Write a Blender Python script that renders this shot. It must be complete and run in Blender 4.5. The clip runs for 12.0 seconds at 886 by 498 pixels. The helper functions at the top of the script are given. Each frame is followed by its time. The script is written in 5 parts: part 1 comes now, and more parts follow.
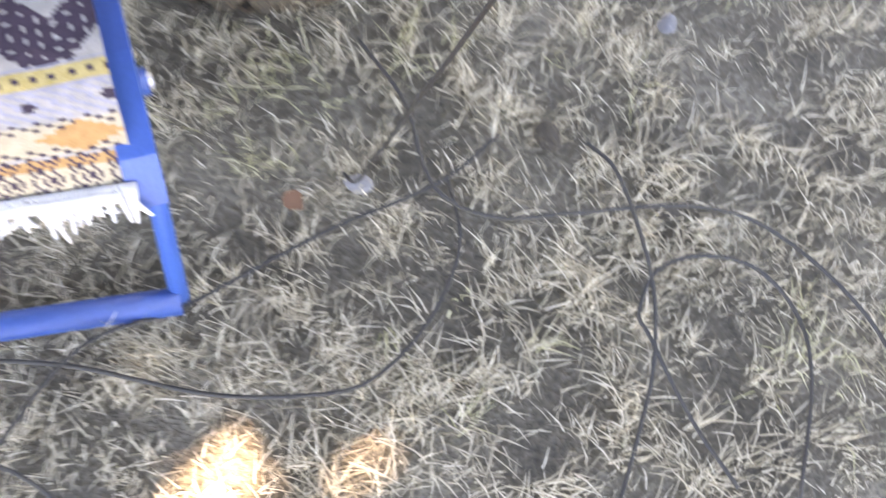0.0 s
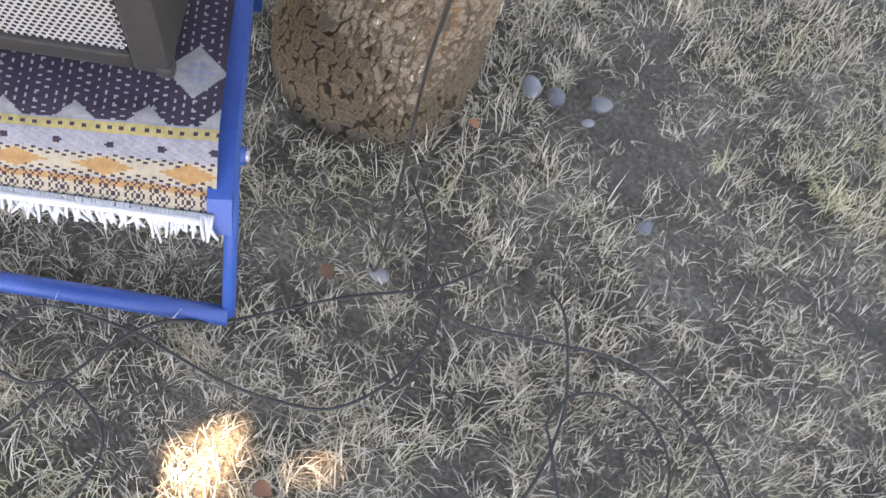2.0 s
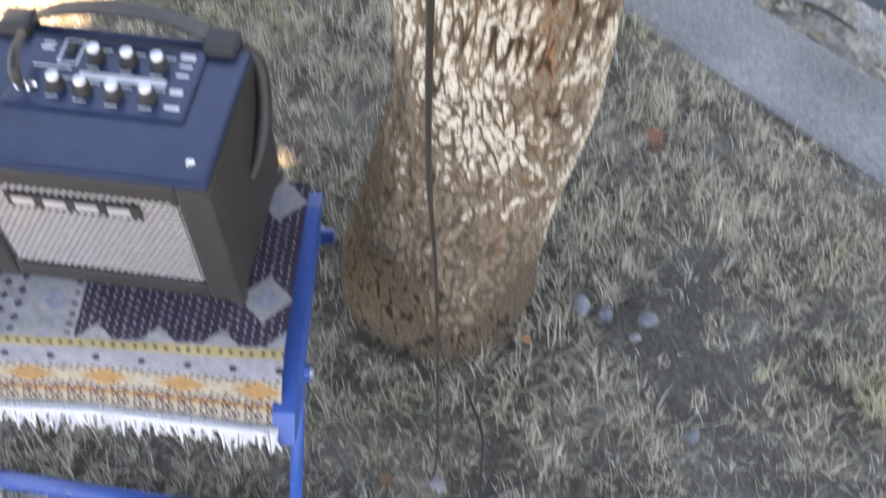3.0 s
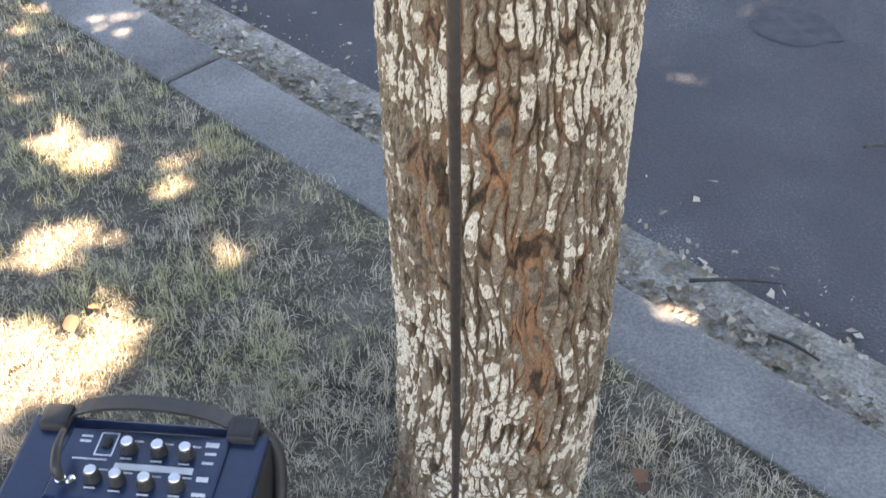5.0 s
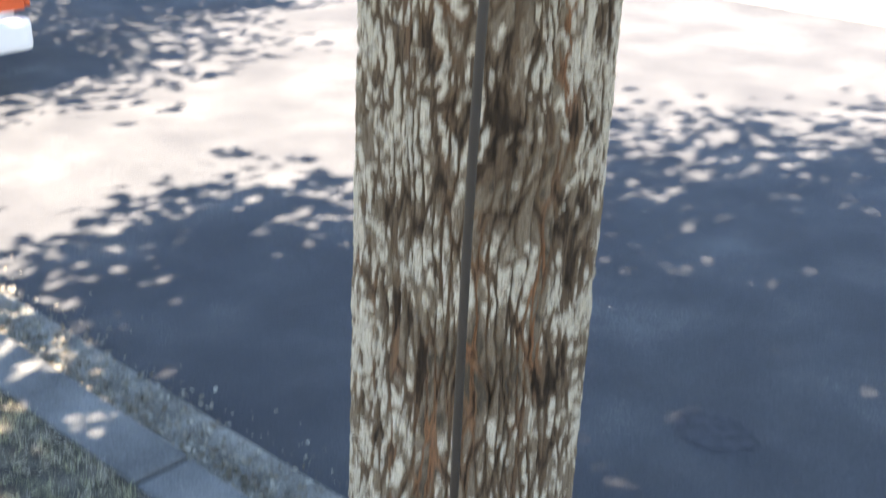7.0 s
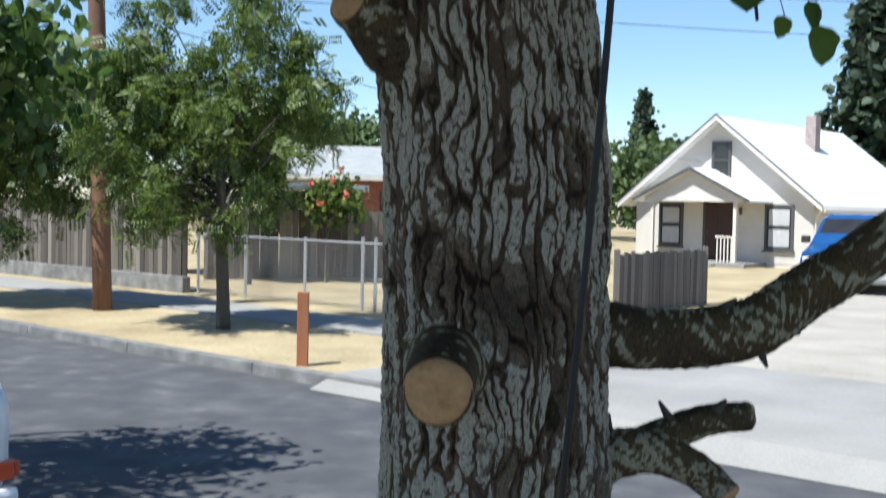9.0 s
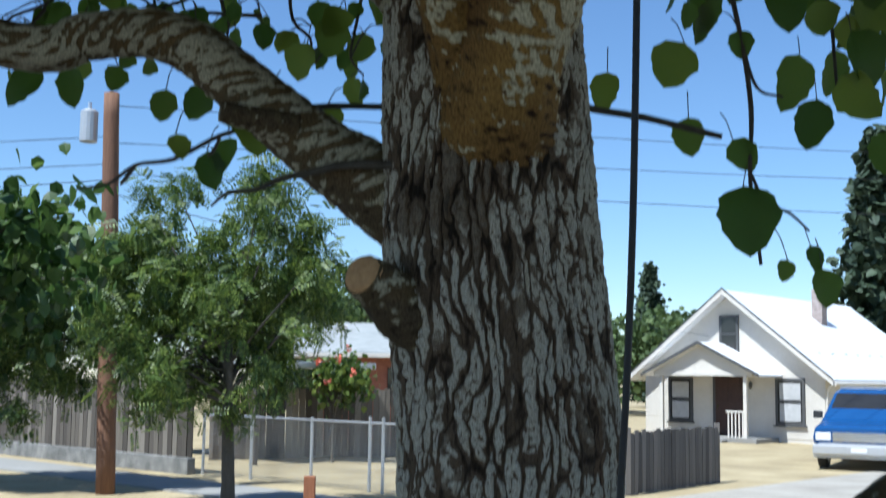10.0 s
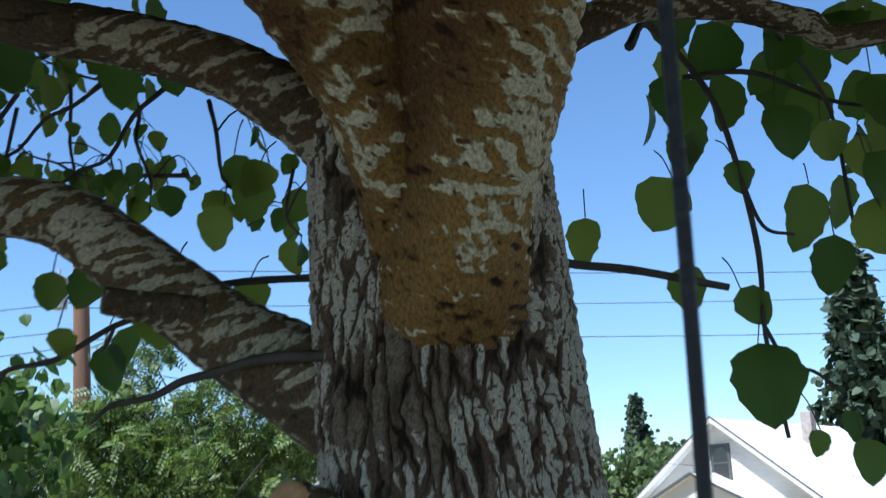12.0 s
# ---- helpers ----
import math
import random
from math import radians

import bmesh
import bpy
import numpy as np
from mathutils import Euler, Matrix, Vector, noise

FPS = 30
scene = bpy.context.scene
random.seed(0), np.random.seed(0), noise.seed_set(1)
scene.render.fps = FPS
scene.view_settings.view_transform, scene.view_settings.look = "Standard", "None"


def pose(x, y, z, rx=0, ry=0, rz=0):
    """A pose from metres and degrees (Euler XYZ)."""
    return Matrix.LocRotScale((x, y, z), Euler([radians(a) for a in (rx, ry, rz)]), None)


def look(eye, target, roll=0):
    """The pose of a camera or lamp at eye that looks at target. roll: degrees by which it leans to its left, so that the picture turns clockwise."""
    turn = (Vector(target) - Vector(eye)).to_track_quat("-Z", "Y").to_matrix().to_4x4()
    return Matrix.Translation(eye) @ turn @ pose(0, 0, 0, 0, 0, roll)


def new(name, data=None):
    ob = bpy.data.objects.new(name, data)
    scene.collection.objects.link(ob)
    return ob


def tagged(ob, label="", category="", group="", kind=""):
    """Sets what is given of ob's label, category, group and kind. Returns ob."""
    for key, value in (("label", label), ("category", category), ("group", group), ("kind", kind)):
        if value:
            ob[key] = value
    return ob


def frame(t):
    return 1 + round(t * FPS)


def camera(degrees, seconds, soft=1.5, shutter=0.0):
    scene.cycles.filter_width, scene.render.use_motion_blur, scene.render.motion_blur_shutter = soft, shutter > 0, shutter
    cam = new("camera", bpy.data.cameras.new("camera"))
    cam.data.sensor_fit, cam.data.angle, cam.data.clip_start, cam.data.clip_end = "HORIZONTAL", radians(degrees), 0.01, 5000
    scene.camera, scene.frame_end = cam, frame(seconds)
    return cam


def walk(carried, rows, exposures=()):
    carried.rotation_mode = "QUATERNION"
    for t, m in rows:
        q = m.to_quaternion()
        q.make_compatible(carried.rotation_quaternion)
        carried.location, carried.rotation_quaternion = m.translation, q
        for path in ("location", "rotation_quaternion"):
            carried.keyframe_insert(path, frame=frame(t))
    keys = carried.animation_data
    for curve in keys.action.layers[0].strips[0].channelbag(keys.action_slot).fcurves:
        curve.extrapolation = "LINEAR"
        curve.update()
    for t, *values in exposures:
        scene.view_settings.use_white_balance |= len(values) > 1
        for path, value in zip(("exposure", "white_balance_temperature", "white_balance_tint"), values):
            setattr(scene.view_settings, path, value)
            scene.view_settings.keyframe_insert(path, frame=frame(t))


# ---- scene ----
cam = camera(41.8, 12.0, soft=1.4, shutter=0.5)
PATH = [
    (0, pose(-0.1560, 0.0327, 0.8238, 17.04, -6.99, -16.52)),
    (0.5, pose(-0.1017, -0.0885, 0.9514, 22.92, 0.78, -10.24)),
    (1, pose(-0.0972, -0.1382, 1.0330, 22.66, -3.24, -5.68)),
    (1.5, pose(-0.0762, -0.1490, 1.0608, 24.03, -4.31, -0.63)),
    (2, pose(-0.0566, -0.1614, 1.0930, 24.76, -5.17, 1.35)),
    (2.5, pose(-0.0246, -0.1725, 1.1366, 27.29, -3.14, 2.52)),
    (3, pose(0.0024, -0.2117, 1.1749, 35.58, 0.12, 3.10)),
    (3.5, pose(0.0082, -0.2162, 1.2379, 41.39, 1.45, 3.45)),
    (3.7, pose(0.0084, -0.2221, 1.2567, 43.39, 1.51, 3.05)),
    (5.3, pose(-0.0105, -0.2333, 1.3404, 50.79, 1.16, 0.58)),
    (5.5, pose(-0.0136, -0.2369, 1.3565, 51.70, 1.02, 0.35)),
    (6, pose(-0.0165, -0.2405, 1.3931, 55.16, 0.42, 0.16)),
    (6.5, pose(-0.0165, -0.2389, 1.4455, 59.97, -0.19, -0.02)),
    (7, pose(-0.0170, -0.3363, 1.5694, 66.40, -0.95, -0.74)),
    (7.5, pose(-0.0157, -0.3342, 1.6471, 72.37, 0.87, -1.66)),
    (7.7, pose(-0.0192, -0.3446, 1.6737, 74.87, 0.70, -1.76)),
    (9.3, pose(-0.0534, -0.4995, 1.7983, 90.35, -1.30, -2.01)),
    (9.5, pose(-0.0537, -0.4965, 1.8147, 92.11, -1.19, -1.97)),
    (10, pose(-0.0576, -0.5038, 1.8574, 96.29, -0.80, -1.63)),
    (10.5, pose(-0.0540, -0.4979, 1.8912, 99.70, -1.02, -1.62)),
    (11, pose(-0.0464, -0.4841, 1.9031, 100.98, -0.01, -1.67)),
    (11.5, pose(-0.0381, -0.4052, 1.9106, 101.51, 1.43, -1.83)),
    (12, pose(-0.0272, -0.2838, 1.9282, 103.32, 2.84, -2.07)),
]
EXPOSURES = [(0, 4.72, 11000, 30), (0.5, 4.3, 10800, 29), (1.0, 4.1, 10400, 29), (2.0, 4.08, 10600, 29), (2.5, 4.02, 10400, 28), (3.0, 3.9, 10000, 27), (3.5, 3.85, 9700, 26), (5.3, 3.42, 8800, 23), (6.5, 3.52, 7900, 18), (7.0, 2.9, 7400, 15), (7.7, 2.4, 7100, 13), (9.3, 0.68, 5650, 7), (10.5, 0.72, 5450, 6), (12, 0.92, 5450, 6)]
walk(cam, PATH, EXPOSURES)

# ---- light ----
SUN_EL, SUN_X, SUN_Y = radians(60), -0.75, -0.66
world = bpy.data.worlds.new("sky_world")
scene.world = world
world.use_nodes = True
wn = world.node_tree.nodes
sky = wn.new("ShaderNodeTexSky")
sky.sky_type = "NISHITA"
sky.sun_disc = False
sky.sun_elevation = SUN_EL
sky.sun_rotation = math.atan2(SUN_X, SUN_Y)
sky.air_density, sky.dust_density, sky.ozone_density = 1.0, 0.0, 4.0
world.node_tree.links.new(sky.outputs[0], wn["Background"].inputs[0])
wn["Background"].inputs[1].default_value = 0.09
sun = new("sun", bpy.data.lights.new("sun", "SUN"))
sun.data.energy, sun.data.angle, sun.data.color = 5.0, radians(0.53), (1.0, 0.95, 0.87)
sun.matrix_world = look((0, 0, 0), (-SUN_X * math.cos(SUN_EL), -SUN_Y * math.cos(SUN_EL), -math.sin(SUN_EL)))


# ---- materials ----
def ramp(nodes, stops):
    r = nodes.new("ShaderNodeValToRGB")
    while len(r.color_ramp.elements) < len(stops):
        r.color_ramp.elements.new(0.5)
    for e, (pos, col) in zip(r.color_ramp.elements, stops):
        e.position, e.color = pos, (*col, 1)
    return r


def mat(name, stops, scale=8.0, rough=0.8, bump=0.3, metal=0.0, fine=12.0, island=False, objrand=False, stretch=(1, 1, 1),
        dist=0.01, through_light=0.0, spec=0.5):
    """Colours from two scales of noise (or a random value per piece), with fine relief."""
    m = bpy.data.materials.new(name)
    m.use_nodes = True
    nt, n = m.node_tree, m.node_tree.nodes
    b = n["Principled BSDF"]
    b.inputs["Roughness"].default_value, b.inputs["Metallic"].default_value = rough, metal
    b.inputs["Specular IOR Level"].default_value = spec
    tc, mp = n.new("ShaderNodeTexCoord"), n.new("ShaderNodeMapping")
    mp.inputs["Scale"].default_value = stretch
    nt.links.new(tc.outputs["Object"], mp.inputs[0])
    big, small = n.new("ShaderNodeTexNoise"), n.new("ShaderNodeTexNoise")
    big.inputs["Scale"].default_value, small.inputs["Scale"].default_value = scale, scale * fine
    big.inputs["Detail"].default_value, small.inputs["Detail"].default_value = 5, 4
    for t in (big, small):
        nt.links.new(mp.outputs[0], t.inputs["Vector"])
    mix = n.new("ShaderNodeMath")
    mix.operation = "MULTIPLY_ADD"
    mix.inputs[1].default_value = 0.45
    nt.links.new(small.outputs["Fac"], mix.inputs[0])
    half = n.new("ShaderNodeMath")
    half.operation = "MULTIPLY"
    half.inputs[1].default_value = 0.55
    nt.links.new(big.outputs["Fac"], half.inputs[0])
    nt.links.new(half.outputs[0], mix.inputs[2])
    fac = mix.outputs[0]
    if island or objrand:
        src = n.new("ShaderNodeNewGeometry").outputs["Random Per Island"] if island else n.new("ShaderNodeObjectInfo").outputs["Random"]
        blend = n.new("ShaderNodeMath")
        blend.operation = "MULTIPLY_ADD"
        blend.inputs[1].default_value = 0.6
        nt.links.new(src, blend.inputs[0])
        less = n.new("ShaderNodeMath")
        less.operation = "MULTIPLY"
        less.inputs[1].default_value = 0.4
        nt.links.new(fac, less.inputs[0])
        nt.links.new(less.outputs[0], blend.inputs[2])
        fac = blend.outputs[0]
    r = ramp(n, stops)
    nt.links.new(fac, r.inputs[0])
    nt.links.new(r.outputs[0], b.inputs["Base Color"])
    if bump:
        bp = n.new("ShaderNodeBump")
        bp.inputs["Strength"].default_value, bp.inputs["Distance"].default_value = bump, dist
        nt.links.new(small.outputs["Fac"], bp.inputs["Height"])
        nt.links.new(bp.outputs[0], b.inputs["Normal"])
    if through_light:
        tr = n.new("ShaderNodeBsdfTranslucent")
        nt.links.new(r.outputs[0], tr.inputs[0])
        ms = n.new("ShaderNodeMixShader")
        ms.inputs[0].default_value = through_light
        nt.links.new(b.outputs[0], ms.inputs[1])
        nt.links.new(tr.outputs[0], ms.inputs[2])
        nt.links.new(ms.outputs[0], n["Material Output"].inputs[0])
    return m


def grey(a, b=None, lo=0.3, hi=0.7):
    b = a if b is None else b
    return [(lo, (a, a, a)), (hi, (b, b, b))]


M_lawn = mat("lawn_soil", [(0.3, (0.028, 0.024, 0.018)), (0.5, (0.095, 0.083, 0.062)), (0.7, (0.25, 0.22, 0.17))], 9, 0.95, 0.9, fine=22)
M_blade = mat("dry_grass_blade", [(0.1, (0.17, 0.14, 0.10)), (0.35, (0.37, 0.32, 0.235)), (0.6, (0.54, 0.475, 0.365)), (0.9, (0.70, 0.64, 0.52))], 3, 0.7, 0,
              island=True, through_light=0.3)
M_blade_green = mat("green_grass_blade", [(0.1, (0.25, 0.235, 0.12)), (0.5, (0.46, 0.43, 0.25)), (0.9, (0.65, 0.60, 0.42))], 3, 0.7, 0, island=True, through_light=0.3)
M_asphalt = mat("asphalt", [(0.40, (0.054, 0.055, 0.059)), (0.49, (0.069, 0.070, 0.073)), (0.57, (0.086, 0.086, 0.088)), (0.66, (0.16, 0.156, 0.15))], 2.5, 0.92, 0.8, fine=70, dist=0.006)
M_patch = mat("oil_stain", [(0.36, (0.026, 0.027, 0.034)), (0.62, (0.062, 0.063, 0.07))], 30, 0.85, 0.4, fine=30, dist=0.003)
M_concrete = mat("kerb_concrete", [(0.34, (0.09, 0.089, 0.084)), (0.5, (0.17, 0.167, 0.157)), (0.66, (0.27, 0.262, 0.243))], 4, 0.92, 0.7, fine=50, dist=0.005)
M_walk = mat("pale_concrete", [(0.3, (0.2, 0.193, 0.175)), (0.7, (0.32, 0.308, 0.28))], 0.8, 0.9, 0.3, fine=60)
M_dry = mat("dry_verge", [(0.28, (0.19, 0.145, 0.08)), (0.5, (0.35, 0.28, 0.155)), (0.72, (0.48, 0.395, 0.24))], 0.8, 0.95, 0.6, fine=25, dist=0.03)
M_gravel = mat("gravel", [(0.3, (0.24, 0.215, 0.175)), (0.7, (0.42, 0.385, 0.325))], 0.9, 0.95, 0.6, fine=40)
M_gravel_dirt = mat("gutter_silt", [(0.34, (0.13, 0.118, 0.098)), (0.5, (0.27, 0.25, 0.21)), (0.66, (0.46, 0.43, 0.37))], 14, 0.95, 0.9, fine=9, dist=0.006)
M_litter = mat("leaf_litter", [(0.1, (0.12, 0.09, 0.06)), (0.5, (0.32, 0.265, 0.19)), (0.9, (0.6, 0.54, 0.43))], 3, 0.8, 0, island=True)
M_cut = mat("sawn_wood", [(0.3, (0.36, 0.19, 0.08)), (0.6, (0.55, 0.34, 0.16)), (0.8, (0.65, 0.46, 0.27))], 40, 0.8, 0.4, fine=5, dist=0.003)
M_twig = mat("twig_bark", [(0.3, (0.035, 0.03, 0.025)), (0.7, (0.10, 0.09, 0.07))], 60, 0.8, 0.3)
M_leaf = mat("leaf_green", [(0.1, (0.03, 0.066, 0.014)), (0.5, (0.065, 0.125, 0.022)), (0.9, (0.14, 0.205, 0.037))], 30, 0.45, 0.15, island=True, through_light=0.45)
M_leaf_one = mat("broad_leaf_green", [(0.1, (0.045, 0.098, 0.015)), (0.5, (0.10, 0.175, 0.025)), (0.9, (0.24, 0.30, 0.045))], 60, 0.45, 0.2, objrand=True, through_light=0.6)
M_locust = mat("locust_leaf", [(0.1, (0.035, 0.065, 0.013)), (0.5, (0.085, 0.135, 0.024)), (0.9, (0.25, 0.31, 0.055))], 3, 0.5, 0, island=True, through_light=0.4)
M_fir = mat("fir_needles", [(0.1, (0.018, 0.035, 0.02)), (0.9, (0.06, 0.09, 0.045))], 2, 0.7, 0, island=True, through_light=0.15)
M_far = mat("far_foliage", [(0.1, (0.04, 0.07, 0.02)), (0.9, (0.12, 0.17, 0.05))], 2, 0.7, 0, island=True, through_light=0.3)
M_cord = mat("black_rubber", grey(0.009, 0.018), 40, 0.55, 0.2)
M_blue = mat("blue_paint", [(0.3, (0.003, 0.045, 0.19)), (0.7, (0.005, 0.066, 0.26))], 25, 0.5, 0.08)
M_steel = mat("pale_metal", grey(0.55, 0.68), 30, 0.3, 0.05, metal=0.7)
M_black = mat("black_tolex", grey(0.014, 0.028), 60, 0.55, 0.5, fine=8, dist=0.001)
M_panel = mat("blue_black_panel", [(0.3, (0.010, 0.022, 0.052)), (0.7, (0.016, 0.034, 0.075))], 30, 0.25, 0.05)
M_chrome = mat("chrome", grey(0.75, 0.85), 30, 0.15, 0.0, metal=1.0)
M_grille = mat("silver_grille", grey(0.5, 0.62), 60, 0.35, 0.1, metal=0.6)
M_void = mat("speaker_cloth", grey(0.012, 0.02), 60, 0.9, 0.2)
M_white = mat("off_white_print", grey(0.6, 0.72), 50, 0.6, 0.0)
M_pebble = mat("pebble_stone", [(0.3, (0.08, 0.085, 0.10)), (0.7, (0.24, 0.235, 0.24))], 40, 0.7, 0.3, objrand=True)
M_soil = mat("dark_soil", [(0.3, (0.035, 0.029, 0.022)), (0.7, (0.08, 0.066, 0.05))], 20, 0.95, 0.8)
M_fringe = mat("white_cotton", grey(0.40, 0.54), 200, 0.9, 0.3)
C_dark = mat("weave_dark_purple", [(0.3, (0.014, 0.007, 0.018)), (0.7, (0.032, 0.018, 0.034))], 150, 0.9, 0.5, fine=6, dist=0.001)
C_white = mat("weave_white", [(0.3, (0.17, 0.158, 0.15)), (0.7, (0.28, 0.267, 0.255))], 150, 0.9, 0.5, fine=6, dist=0.001)
C_yellow = mat("weave_yellow", [(0.3, (0.21, 0.155, 0.05)), (0.7, (0.34, 0.27, 0.12))], 150, 0.9, 0.5, fine=6, dist=0.001)
C_orange = mat("weave_orange", [(0.3, (0.23, 0.11, 0.035)), (0.7, (0.34, 0.19, 0.08))], 150, 0.9, 0.5, fine=6, dist=0.001)
C_cream = mat("weave_cream", [(0.3, (0.23, 0.19, 0.13)), (0.7, (0.35, 0.30, 0.22))], 150, 0.9, 0.5, fine=6, dist=0.001)
C_blue = mat("weave_grey_blue", [(0.3, (0.13, 0.13, 0.17)), (0.7, (0.22, 0.225, 0.28))], 150, 0.9, 0.5, fine=6, dist=0.001)
M_brown = mat("brown_leaf", [(0.2, (0.07, 0.03, 0.015)), (0.8, (0.20, 0.085, 0.04))], 60, 0.8, 0.2, objrand=True)


def bark_material(name, furrow, mid, rust, top, lichen, scale=170, relief=0.003):
    """Bark by the layout stored on the mesh: height of the plates, pale growth on them, rust in the furrows, fine cracks."""
    m = bpy.data.materials.new(name)
    m.use_nodes = True
    nt, n = m.node_tree, m.node_tree.nodes
    b = n["Principled BSDF"]
    b.inputs["Roughness"].default_value, b.inputs["Specular IOR Level"].default_value = 0.9, 0.25
    at = n.new("ShaderNodeAttribute")
    at.attribute_name = "plate"
    sep = n.new("ShaderNodeSeparateColor")
    nt.links.new(at.outputs["Color"], sep.inputs[0])
    tc = n.new("ShaderNodeTexCoord")
    mp = n.new("ShaderNodeMapping")
    mp.inputs["Scale"].default_value = (1, 1, 0.6)
    nt.links.new(tc.outputs["Object"], mp.inputs[0])
    nz, grain = n.new("ShaderNodeTexNoise"), n.new("ShaderNodeTexNoise")
    for t, sc in ((nz, scale), (grain, scale * 4)):
        t.inputs["Scale"].default_value, t.inputs["Detail"].default_value = sc, 5
        nt.links.new(mp.outputs[0], t.inputs["Vector"])

    def edge(value, wobble, lo, hi):
        a = n.new("ShaderNodeMath")
        a.operation = "MULTIPLY_ADD"
        a.inputs[1].default_value = wobble
        nt.links.new(nz.outputs["Fac"], a.inputs[0])
        nt.links.new(value, a.inputs[2])
        r = n.new("ShaderNodeMapRange")
        r.interpolation_type = "SMOOTHSTEP"
        r.inputs["From Min"].default_value, r.inputs["From Max"].default_value = lo + wobble / 2, hi + wobble / 2
        nt.links.new(a.outputs[0], r.inputs["Value"])
        return r.outputs[0]

    def mixed(f, a, c):
        x = n.new("ShaderNodeMix")
        x.data_type = "RGBA"
        nt.links.new(f, x.inputs[0])
        nt.links.new(a, x.inputs[6])
        nt.links.new(c, x.inputs[7])
        return x.outputs[2]

    def shades(col):
        r = ramp(n, [(0.32, tuple(0.6 * c for c in col)), (0.5, col), (0.68, tuple(1.35 * c for c in col))])
        nt.links.new(grain.outputs["Fac"], r.inputs[0])
        return r.outputs[0]
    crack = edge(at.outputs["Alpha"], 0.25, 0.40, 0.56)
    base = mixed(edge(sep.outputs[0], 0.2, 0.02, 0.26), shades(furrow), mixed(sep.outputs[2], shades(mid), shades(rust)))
    # plate tops are darker where the pale channel runs low, as near the ground
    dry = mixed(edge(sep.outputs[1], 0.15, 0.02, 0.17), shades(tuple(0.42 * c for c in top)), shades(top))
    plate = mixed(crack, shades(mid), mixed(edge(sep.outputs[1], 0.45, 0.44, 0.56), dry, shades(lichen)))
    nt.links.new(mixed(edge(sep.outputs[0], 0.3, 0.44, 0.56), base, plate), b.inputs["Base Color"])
    bp = n.new("ShaderNodeBump")
    bp.inputs["Strength"].default_value, bp.inputs["Distance"].default_value = 0.7, relief
    nt.links.new(nz.outputs["Fac"], bp.inputs["Height"])
    nt.links.new(bp.outputs[0], b.inputs["Normal"])
    return m


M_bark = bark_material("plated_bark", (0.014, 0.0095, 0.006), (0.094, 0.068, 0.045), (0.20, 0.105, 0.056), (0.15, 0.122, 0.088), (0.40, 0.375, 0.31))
M_limb = bark_material("banded_limb_bark", (0.022, 0.017, 0.010), (0.07, 0.052, 0.03), (0.15, 0.095, 0.034), (0.095, 0.076, 0.040), (0.33, 0.305, 0.22), 130)
M_collar = bark_material("ochre_limb_bark", (0.022, 0.011, 0.005), (0.085, 0.042, 0.016), (0.24, 0.145, 0.040), (0.19, 0.142, 0.062), (0.46, 0.42, 0.29), 110)


# ---- building helpers ----
def mesh_of(name, verts, faces, mats, index=None, smooth=False):
    me = bpy.data.meshes.new(name)
    me.from_pydata([tuple(v) for v in verts] if not isinstance(verts, np.ndarray) else verts.tolist(), [], faces if not isinstance(faces, np.ndarray) else faces.tolist())
    for m in mats if isinstance(mats, (list, tuple)) else [mats]:
        me.materials.append(m)
    if index is not None:
        me.polygons.foreach_set("material_index", np.asarray(index, dtype=np.int32))
    if smooth:
        me.polygons.foreach_set("use_smooth", np.ones(len(me.polygons), dtype=bool))
    me.update()
    return me


def thing(name, m, label, category, group="", kind=""):
    e = new(name)
    e.empty_display_size = 0.1
    e.matrix_basis = m
    return tagged(e, label, category, group, kind)


def part(name, geo, material, parent, label="", smooth=False, at=None, index=None):
    """One mesh under a thing or a part. geo: (verts, faces), in the thing's own frame."""
    ob = new(name, mesh_of(name, geo[0], geo[1], material, index, smooth))
    ob.parent = parent
    if at is not None:
        ob.matrix_basis = at
    if label:
        ob["label"] = label
    return ob


def solo(name, geo, material, label, category, group="", kind="", smooth=False, index=None, m=None):
    ob = new(name, mesh_of(name, geo[0], geo[1], material, index, smooth))
    if m is not None:
        ob.matrix_basis = m
    return tagged(ob, label, category, group, kind)


def join(*geos):
    v, f = [], []
    for a, b in geos:
        k = len(v)
        v += [tuple(p) for p in a]
        f += [tuple(i + k for i in q) for q in b]
    return v, f


def box(x0, y0, z0, x1, y1, z1, bev=0.0):
    """A box with chamfered edges."""
    bm = bmesh.new()
    bmesh.ops.create_cube(bm, size=1)
    for v in bm.verts:
        v.co = Vector(((x0 + x1) / 2 + v.co.x * (x1 - x0), (y0 + y1) / 2 + v.co.y * (y1 - y0), (z0 + z1) / 2 + v.co.z * (z1 - z0)))
    if bev:
        bmesh.ops.bevel(bm, geom=bm.edges[:], offset=bev, segments=2, affect="EDGES", profile=0.6)
    bm.verts.index_update()
    out = [tuple(v.co) for v in bm.verts], [tuple(v.index for v in f.verts) for f in bm.faces]
    bm.free()
    return out


def prism(outline, axis, a, b):
    """A polygon of (u, v) pushed out along one axis from a to b."""
    k = len(outline)

    def put(u, v, w):
        return {"x": (w, u, v), "y": (u, w, v), "z": (u, v, w)}[axis]
    v = [put(p, q, a) for p, q in outline] + [put(p, q, b) for p, q in outline]
    f = [tuple(range(k))[::-1], tuple(range(k, 2 * k))] + [(i, (i + 1) % k, (i + 1) % k + k, i + k) for i in range(k)]
    return v, f


